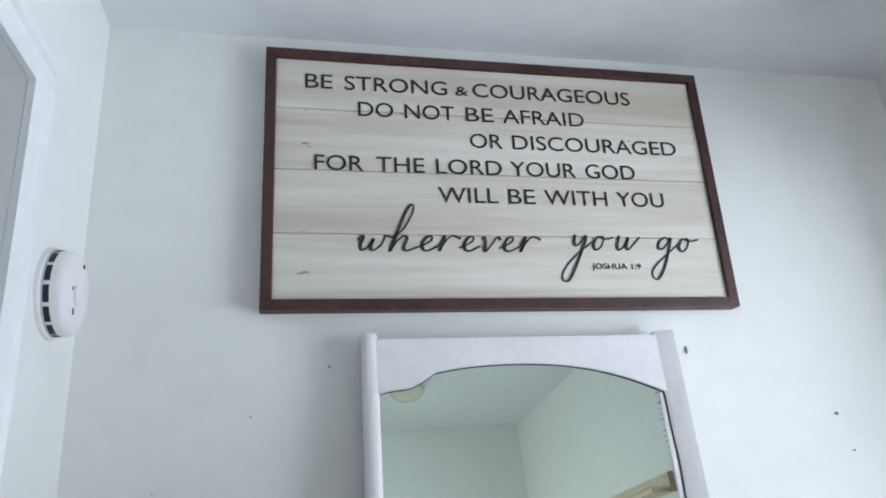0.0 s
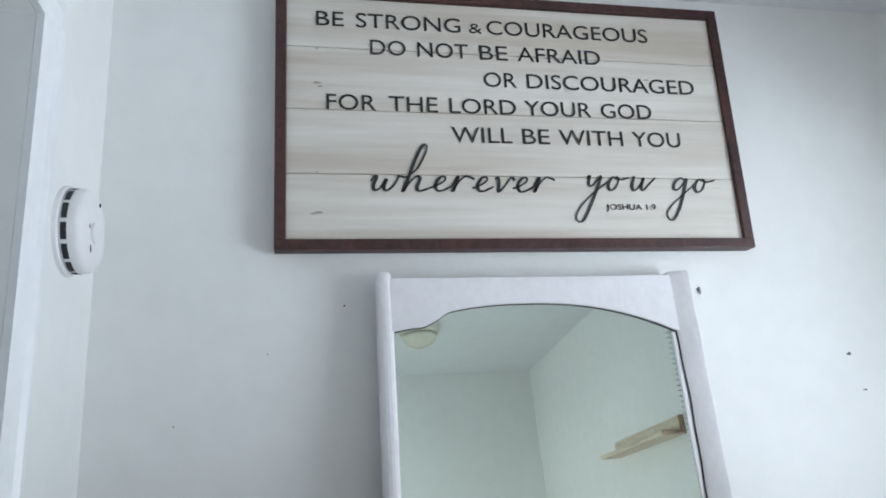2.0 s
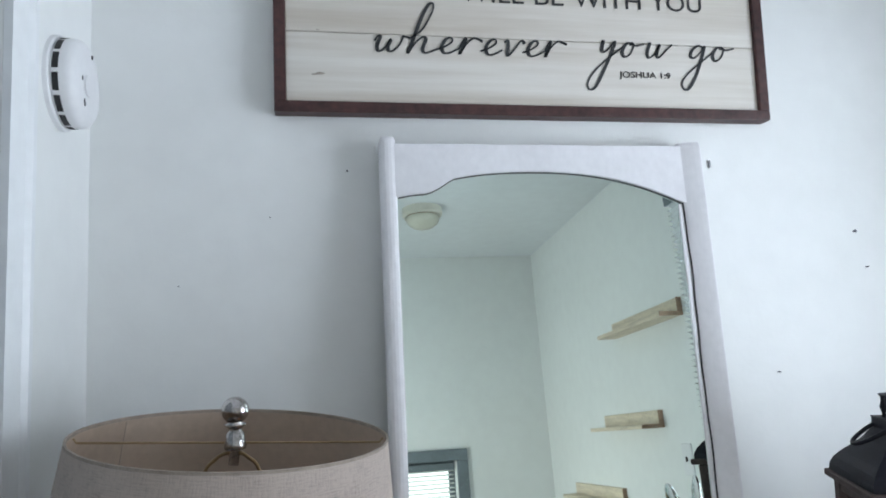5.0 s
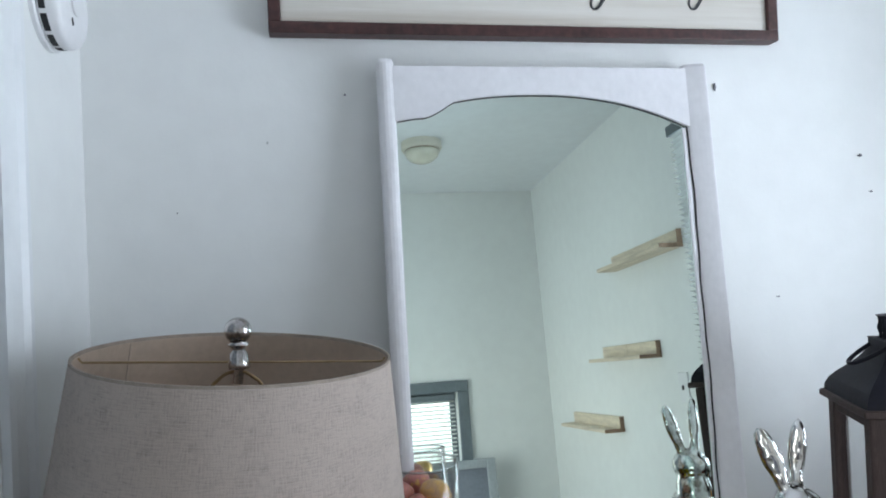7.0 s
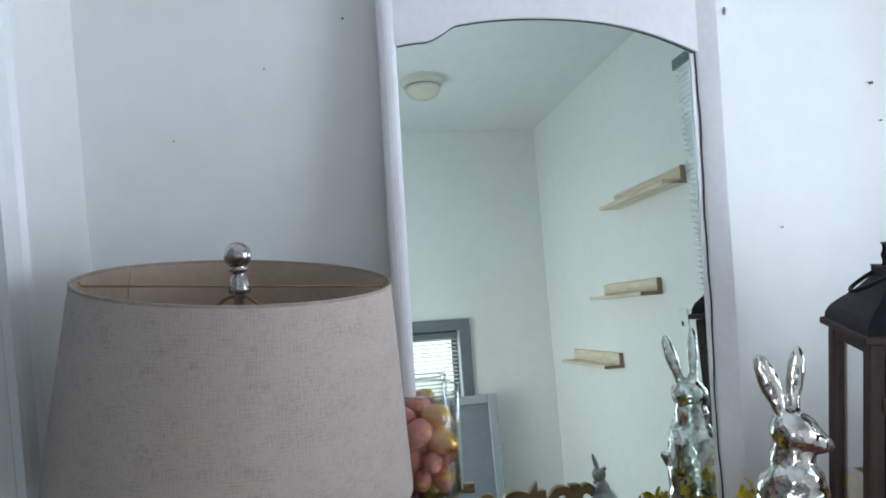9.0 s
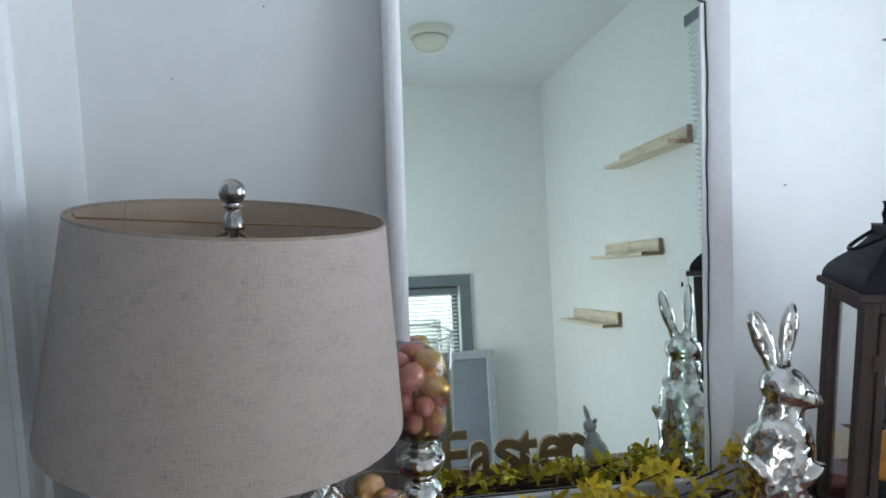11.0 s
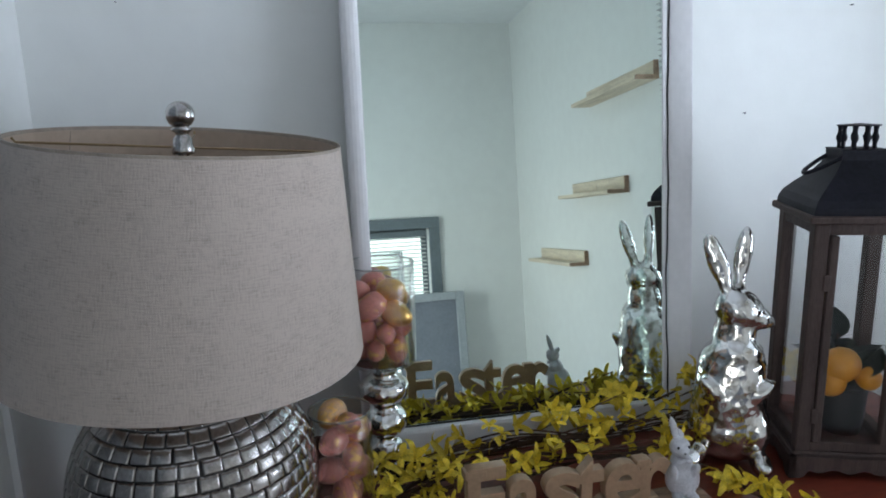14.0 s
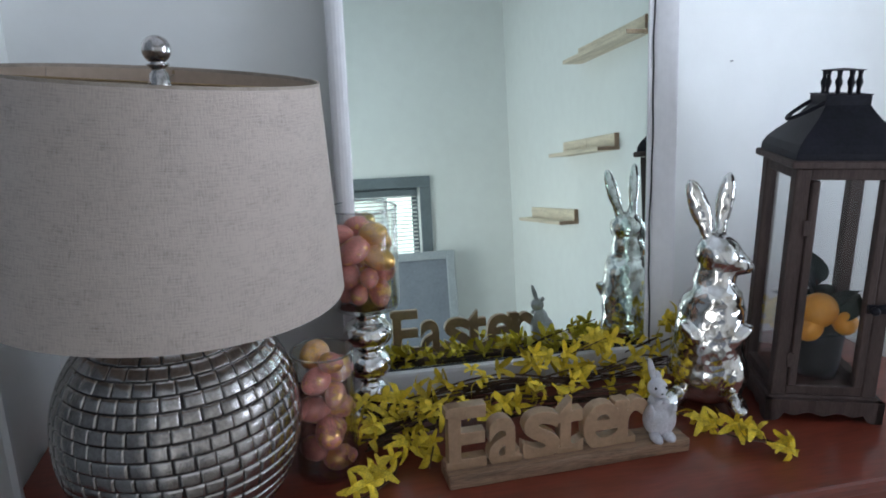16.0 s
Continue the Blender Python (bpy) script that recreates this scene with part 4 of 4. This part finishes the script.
def sculpt(name, balls, mat, voxel, m, label, relax, facets=0.0, crumple=0.0, dots=()):
    """A figurine from overlapping rounded masses, fused into one skin, dented and faceted where asked."""
    bm = bmesh.new()
    for at, size, turn in balls:
        ball(bm, at, size, turn)
    ob = part(name, bm, mat, at=m)
    rm = ob.modifiers.new("fuse", "REMESH")
    rm.mode, rm.voxel_size, rm.use_smooth_shade = "VOXEL", voxel, True
    sm = ob.modifiers.new("relax", "SMOOTH")
    sm.factor, sm.iterations = 0.5, relax
    me = bpy.data.meshes.new_from_object(ob.evaluated_get(bpy.context.evaluated_depsgraph_get()))
    ob.modifiers.clear()
    if crumple:
        for v in me.vertices:
            v.co += v.normal * crumple * (1.0 if v.co.z < 0.28 else 0.3) * (noise.noise(v.co * 58) + 0.5 * noise.noise(v.co * 120))
    ob.data = me
    if facets:
        de = ob.modifiers.new("facets", "DECIMATE")
        de.ratio = facets
        me = bpy.data.meshes.new_from_object(ob.evaluated_get(bpy.context.evaluated_depsgraph_get()))
        ob.modifiers.clear()
        ob.data = me
    me.shade_smooth()
    if dots:
        bm = bmesh.new()
        bm.from_mesh(me)
        start = len(bm.faces)
        for at, size in dots:
            ball(bm, at, size, seg=8)
        bm.faces.ensure_lookup_table()
        for f in bm.faces[start:]:
            f.material_index = 1
        bm.to_mesh(me)
        bm.free()
        me.materials.append(BLACK)
    return tagged(ob, label, "figurine")


# large silver rabbit, looking to +x; its parts are in metres over the dresser
bpy.context.view_layer.update()
RABBIT = [
    ((0.000, 0.004, 0.056), (0.060, 0.058, 0.058), (0, 0, 0)),
    ((0.000, 0.0, 0.105), (0.057, 0.053, 0.072), (0, 0, 0)),
    ((0.001, 0.0, 0.158), (0.053, 0.048, 0.052), (0, 4, 0)),
    ((0.001, 0.0, 0.215), (0.033, 0.032, 0.040), (0, 0, 0)),
    ((0.004, -0.002, 0.256), (0.037, 0.034, 0.032), (0, 22, 0)),
    ((0.026, -0.006, 0.246), (0.031, 0.023, 0.020), (0, 24, 0)),
    ((0.047, -0.007, 0.236), (0.012, 0.012, 0.010), (0, 0, 0)),
    ((-0.032, -0.004, 0.332), (0.0165, 0.0070, 0.047), (0, -22, 0)),
    ((-0.018, -0.004, 0.292), (0.010, 0.009, 0.022), (0, -20, 0)),
    ((0.010, 0.012, 0.338), (0.0145, 0.0070, 0.048), (0, 5, 0)),
    ((0.006, 0.010, 0.293), (0.010, 0.009, 0.022), (0, 5, 0)),
    ((-0.056, -0.036, 0.019), (0.017, 0.036, 0.017), (0, 0, -38)),
    ((0.040, -0.050, 0.018), (0.015, 0.034, 0.017), (0, 0, -2)),
    ((0.032, -0.014, 0.062), (0.030, 0.038, 0.046), (0, 0, 0)),
    ((-0.032, 0.000, 0.060), (0.030, 0.042, 0.046), (0, 0, 0)),
    ((-0.022, -0.034, 0.122), (0.044, 0.015, 0.013), (0, 42, 0)),
    ((0.026, -0.034, 0.122), (0.042, 0.015, 0.013), (0, -42, 0)),
    ((0.002, -0.010, 0.186), (0.042, 0.036, 0.030), (-15, 0, 0)),
    ((0.000, 0.004, 0.080), (0.059, 0.056, 0.060), (0, 0, 0)),
    ((0.001, 0.000, 0.132), (0.056, 0.051, 0.055), (0, 0, 0)),
    ((-0.030, 0.056, 0.036), (0.022, 0.022, 0.022), (0, 0, 0)),
]
sculpt("silver_rabbit", RABBIT, MERCURY, 0.0034, pose(0.9065, -0.252, DT + 0.001, 0, 0, -20), "shiny mercury-silver rabbit figurine sitting upright on the dresser", 4, 0.10, 0.0013)

BUNNY = [
    ((0.004, 0.0, 0.027), (0.025, 0.021, 0.027), (0, 0, 0)),
    ((0.000, 0.0, 0.052), (0.0155, 0.014, 0.018), (0, -8, 0)),
    ((-0.005, -0.004, 0.079), (0.0145, 0.0140, 0.0140), (0, 0, 0)),
    ((-0.008, -0.016, 0.076), (0.0075, 0.0075, 0.0065), (0, 0, 0)),
    ((-0.012, 0.002, 0.104), (0.0052, 0.0040, 0.021), (0, -16, 0)),
    ((0.002, 0.010, 0.092), (0.0048, 0.0090, 0.0050), (25, 0, 10)),
    ((-0.010, -0.018, 0.007), (0.008, 0.016, 0.007), (0, 0, 0)),
    ((0.010, -0.017, 0.007), (0.009, 0.016, 0.007), (0, 0, 0)),
    ((-0.017, -0.010, 0.042), (0.0052, 0.008, 0.018), (20, -10, 0)),
    ((0.013, -0.014, 0.044), (0.0052, 0.008, 0.016), (30, 12, 0)),
    ((0.022, 0.016, 0.018), (0.009, 0.009, 0.009), (0, 0, 0)),
    ((-0.009, -0.016, 0.062), (0.006, 0.004, 0.0042), (0, -20, 0)),
    ((0.003, -0.016, 0.062), (0.006, 0.004, 0.0042), (0, 20, 0)),
]
sculpt("white_bunny", BUNNY, CERAMIC, 0.0013, pose(0.757, -0.362, WZ + 0.001), "small white glazed bunny figurine on the word sign's base", 2, dots=(((-0.0135, -0.0145, 0.083), (0.0017, 0.0017, 0.0024)), ((0.0025, -0.0155, 0.083), (0.0017, 0.0017, 0.0024)), ((-0.008, -0.0232, 0.078), (0.0018, 0.0012, 0.0012))))

# ---- lantern ----
LW = 0.155
lan = thing("lantern", pose(0.977, -0.324, DT, 0, 0, -20.0), "brown wooden candle lantern with black metal roof and glass panes", "lantern")
# origin at the front corner near the rabbit: x along the front, y to the wall
pw = 0.022
for x0, y0 in ((0, 0), (LW - pw, 0), (0, LW - pw), (LW - pw, LW - pw)):
    part("post", box(x0, x0 + pw, y0, y0 + pw, 0.040, 0.398, 0.002), LANTERN_WOOD, lan)


def apron(n):
    """A foot board with a scalloped lower edge."""
    pts = [(0.0, 0.0)]
    for u in np.linspace(0, 1, 25):
        lift = 0.013 if 0.17 < u < 0.83 else 0.013 * max(0.0, (0.17 - abs(u - (0 if u < 0.5 else 1))) * 0 + (1 - abs((u if u < 0.5 else 1 - u) - 0.17) / 0.06)) if 0.11 < (u if u < 0.5 else 1 - u) else 0.0
        pts.append((u * n, max(0.0, lift - 0.003 * math.cos(u * math.pi * 8) if lift > 0.01 else lift)))
    return pts + [(n, 0.0), (n, 0.036), (0.0, 0.036)]


ap = [p for k, p in enumerate(apron(LW + 0.02)) if k == 0 or p != apron(LW + 0.02)[k - 1]]
part("foot_board", prism(ap, -0.006, 0.004), LANTERN_WOOD, lan, at=pose(-0.01, -0.004, 0))
part("foot_board", prism(ap, -0.006, 0.004), LANTERN_WOOD, lan, at=pose(-0.01, LW + 0.006, 0))
part("foot_board", prism(ap, -0.006, 0.004), LANTERN_WOOD, lan, at=pose(-0.004, LW + 0.006, 0, 0, 0, -90) @ pose(-0.004, 0, 0))
part("foot_board", prism(ap, -0.006, 0.004), LANTERN_WOOD, lan, at=pose(LW + 0.006, LW + 0.006, 0, 0, 0, -90) @ pose(-0.004, 0, 0))
part("floor_board", box(-0.004, LW + 0.004, 0.0, LW, 0.030, 0.040, 0.002), LANTERN_WOOD, lan)
for x0, x1, y0, y1 in ((pw, LW - pw, 0.002, 0.018), (pw, LW - pw, LW - 0.018, LW - 0.002), (0.002, 0.018, pw, LW - pw), (LW - 0.018, LW - 0.002, pw, LW - pw)):
    part("rail", box(x0, x1, y0, y1, 0.0405, 0.056, 0.0015), LANTERN_WOOD, lan)
    part("rail", box(x0, x1, y0, y1, 0.381, 0.398, 0.0015), LANTERN_WOOD, lan)
# door stiles on the front
for x0 in (pw + 0.001, LW - pw - 0.013):
    part("door_stile", box(x0, x0 + 0.012, -0.002, 0.014, 0.057, 0.380, 0.0015), LANTERN_WOOD, lan)
for x0, x1, y0, y1 in ((pw, LW - pw, 0.008, 0.010), (pw, LW - pw, LW - 0.010, LW - 0.008), (0.009, 0.011, pw, LW - pw), (LW - 0.011, LW - 0.009, pw, LW - pw)):
    g = part("pane", box(x0, x1, y0, y1, 0.054, 0.383), PANE, lan)
    g.visible_shadow = False
part("top_board", box(-0.010, LW + 0.010, -0.010, LW + 0.010, 0.399, 0.410, 0.002), LANTERN_WOOD, lan)
roof = bmesh.new()
levels = [(0.004, 0.410), (0.003, 0.420), (-0.002, 0.431), (-0.011, 0.442), (-0.023, 0.454), (-0.034, 0.466), (-0.042, 0.478), (-0.0455, 0.484), (-0.046, 0.485), (-0.046, 0.499)]
rings = [[roof.verts.new(p) for p in ((-o, -o, z), (LW + o, -o, z), (LW + o, LW + o, z), (-o, LW + o, z))] for o, z in levels]
for a, b in zip(rings, rings[1:]):
    for k in range(4):
        roof.faces.new((a[k], a[(k + 1) % 4], b[(k + 1) % 4], b[k]))
roof.faces.new(rings[0])
roof.faces.new(rings[-1])
part("roof", roof, LANTERN_METAL, lan, "black metal pagoda roof")
cz = LW / 2
part("roof_plate", box(cz - 0.033, cz + 0.033, cz - 0.033, cz + 0.033, 0.4992, 0.501, 0.001), LANTERN_METAL, lan)
for k in range(9):
    a = 2 * math.pi * k / 9
    part("baluster", lathe([(0.0034, 0.501), (0.0026, 0.504), (0.0026, 0.509), (0.0044, 0.514), (0.0050, 0.518), (0.0028, 0.524), (0.0026, 0.528), (0.0038, 0.534)], 8), LANTERN_METAL, lan, smooth=True, at=pose(cz + 0.024 * math.cos(a), cz + 0.024 * math.sin(a), 0))
part("chimney_cap", lathe([(0.0, 0.534), (0.029, 0.534), (0.030, 0.5355), (0.0, 0.538)], 28), LANTERN_METAL, lan, at=pose(cz, cz, 0))
ring_pts = [(cz - 0.029 - 0.043 * math.sin(t), cz + 0.027 * math.cos(t), 0.490 - 0.026 * math.sin(t)) for t in np.linspace(0, math.pi, 22)]
part("carry_ring", tube(ring_pts, 0.0032, 8), LANTERN_METAL, lan, "black metal carrying ring", smooth=True)
latch = part("latch", box(LW - 0.034, LW - 0.001, -0.006, -0.0005, 0.180, 0.194, 0.002, 2), LANTERN_METAL, lan, "dark metal latch")
part("latch_knob", lathe([(0.004, 0), (0.0065, 0.006), (0.0065, 0.010), (0.003, 0.013)], 14), LANTERN_METAL, latch, smooth=True, at=pose(LW - 0.026, -0.006, 0.187, 90))
part("latch_hook", tube([(LW - 0.026, -0.012, 0.193), (LW - 0.014, -0.013, 0.197), (LW - 0.006, -0.012, 0.190)], 0.0022, 6), LANTERN_METAL, latch, smooth=True)
for z in (0.10, 0.31):
    part("hinge", box(pw - 0.005, pw + 0.005, -0.0035, -0.0005, z - 0.012, z + 0.012, 0.001), LANTERN_WOOD, lan)

# potted lemons in the lantern
LM = lan.matrix_basis
pot = thing("lemon_pot", LM @ pose(0.098, 0.088, 0.0405), "small charcoal pot of artificial lemons with dark leaves", "plant")
part("pot", lathe([(0.029, 0.0), (0.033, 0.02), (0.036, 0.074), (0.037, 0.080), (0.033, 0.080), (0.031, 0.072), (0.0, 0.070)], 32), POT, pot, smooth=True)
for at, turn, r in (((-0.018, -0.026, 0.120), (0, 80, 30), 0.028), ((-0.032, -0.032, 0.092), (20, 30, 0), 0.021), ((0.020, -0.036, 0.104), (0, 60, 80), 0.019)):
    b = bmesh.new()
    ball(b, (0, 0, 0), (r, r, r * 1.12))
    ball(b, (0, 0, r * 1.10), (r * 0.28, r * 0.28, r * 0.22))
    part("lemon", b, LEMON, pot, "orange-yellow lemon", smooth=True, at=pose(*at, *turn))


def leaf_mesh(length, width, cup):
    bm = bmesh.new()
    rows = []
    for u in np.linspace(0, 1, 7):
        w = width * math.sin(math.pi * u ** 0.8) ** 0.8 + 0.0005
        rows.append([bm.verts.new((s * w, u * length, cup * (s * s) * w - 0.25 * length * u * u)) for s in (-1, -0.5, 0, 0.5, 1)])
    for a, b in zip(rows, rows[1:]):
        for k in range(4):
            bm.faces.new((a[k], a[k + 1], b[k + 1], b[k])).smooth = True
    bmesh.ops.solidify(bm, geom=bm.faces[:], thickness=0.0006)
    return bm


leafy = finish(leaf_mesh(0.060, 0.020, 0.5), "leaf", LEAF)
for at, turn in (((0.004, -0.044, 0.108), (55, 20, -40)), ((0.000, -0.036, 0.122), (40, -10, -65)), ((-0.012, 0.010, 0.150), (75, 0, 20)), ((-0.030, 0.010, 0.100), (50, 0, 80)), ((0.026, -0.020, 0.105), (20, 0, -80)), ((0.0, 0.02, 0.11), (70, 0, 170)), ((-0.014, 0.012, 0.12), (80, 0, 60))):
    part("leaf", leafy, LEAF, pot, at=pose(*at, *turn))
part("branch", tube([(0, 0, 0.070), (-0.008, 0.006, 0.11), (-0.012, 0.010, 0.16)], 0.002, 6), TWIG, pot)

# ---- forsythia garland ----
garland = thing("forsythia_garland", pose(0, 0, DT), "yellow artificial forsythia garland on dark twigs along the dresser", "garland")


def bloom_mesh(petals, length, width, droop):
    bm = bmesh.new()
    for k in range(petals):
        c, s = math.cos(2 * math.pi * k / petals), math.sin(2 * math.pi * k / petals)
        rows = []
        for u in (0.0, 0.3, 0.65, 0.9, 1.0):
            w = width * (0.25 + 0.75 * math.sin(math.pi * min(0.96, 0.10 + 0.85 * u)))
            d, h = u * length, -droop * u * u * length + 0.35 * length * math.sin(u * 2.2)
            rows.append([bm.verts.new((c * d - s * t * w, s * d + c * t * w, h + 0.25 * abs(t) * w)) for t in (-1, 0, 1)])
        for a, b in zip(rows, rows[1:]):
            for j in range(2):
                bm.faces.new((a[j], a[j + 1], b[j + 1], b[j])).smooth = True
    tube([(0, 0, -0.008), (0, 0, 0.002)], 0.0018, 5, bm)
    return bm


BLOOMS = [finish(bloom_mesh(4, l, w, d), "blossom", m) for l, w, d, m in ((0.023, 0.0054, 0.5, PETAL), (0.021, 0.0052, 0.1, PETAL), (0.024, 0.0050, 0.9, PETAL), (0.018, 0.0048, -0.4, PETAL), (0.019, 0.0050, -0.8, PETAL))]
rnd = random.Random(23)


def spray(points, blooms, spread, lift, twigs=1):
    """A run of twigs through points with blossoms set along it."""
    for t in range(twigs):
        off = [(p[0] + rnd.uniform(-1, 1) * 0.015, p[1] + rnd.uniform(-1, 1) * 0.018, max(0.004, p[2] + rnd.uniform(-0.012, 0.018))) for p in points]
        part("twig", tube(spline(off, 6), rnd.uniform(0.0012, 0.0024), 5, taper=0.5), TWIG, garland, smooth=True)
    path = spline(points, 8)
    for _ in range(blooms):
        x, y, z = rnd.choice(path)
        z = max(0.012, z + rnd.uniform(0, lift))
        at = (x + rnd.uniform(-1, 1) * spread, y + rnd.uniform(-1, 1) * spread, z)
        part("blossom", rnd.choice(BLOOMS), PETAL, garland, at=pose(*at, rnd.gauss(42, 38), rnd.gauss(0, 34), rnd.uniform(-70, 70)) @ Matrix.Scale(rnd.uniform(0.8, 1.2), 4))


spray([(0.36, -0.21, 0.020), (0.46, -0.20, 0.032), (0.58, -0.19, 0.038), (0.70, -0.19, 0.042), (0.80, -0.18, 0.040), (0.88, -0.17, 0.038)], 38, 0.027, 0.028, 13)
spray([(0.34, -0.27, 0.015), (0.44, -0.255, 0.030), (0.56, -0.25, 0.030), (0.68, -0.25, 0.032), (0.80, -0.25, 0.028)], 30, 0.030, 0.032, 11)
spray([(0.42, -0.24, 0.03), (0.385, -0.30, 0.018), (0.355, -0.35, 0.012), (0.325, -0.385, 0.012)], 14, 0.018, 0.014, 2)
spray([(0.44, -0.26, 0.03), (0.42, -0.32, 0.02), (0.415, -0.345, 0.018)], 9, 0.014, 0.02, 1)
spray([(0.80, -0.25, 0.02), (0.85, -0.335, 0.012), (0.885, -0.375, 0.014), (0.91, -0.415, 0.012), (0.925, -0.435, 0.012)], 18, 0.013, 0.012, 2)
spray([(0.83, -0.13, 0.05), (0.92, -0.13, 0.07), (1.00, -0.13, 0.085), (1.04, -0.13, 0.11)], 16, 0.022, 0.05, 2)
spray([(0.62, -0.17, 0.055), (0.70, -0.16, 0.075), (0.78, -0.16, 0.085)], 13, 0.018, 0.02, 2)

# ---- single bricks of the lamp base ----
for me, ang in lamp_tiles:
    part("brick", me, SILVER, lamp, at=pose(0, 0, 0, 0, 0, ang))
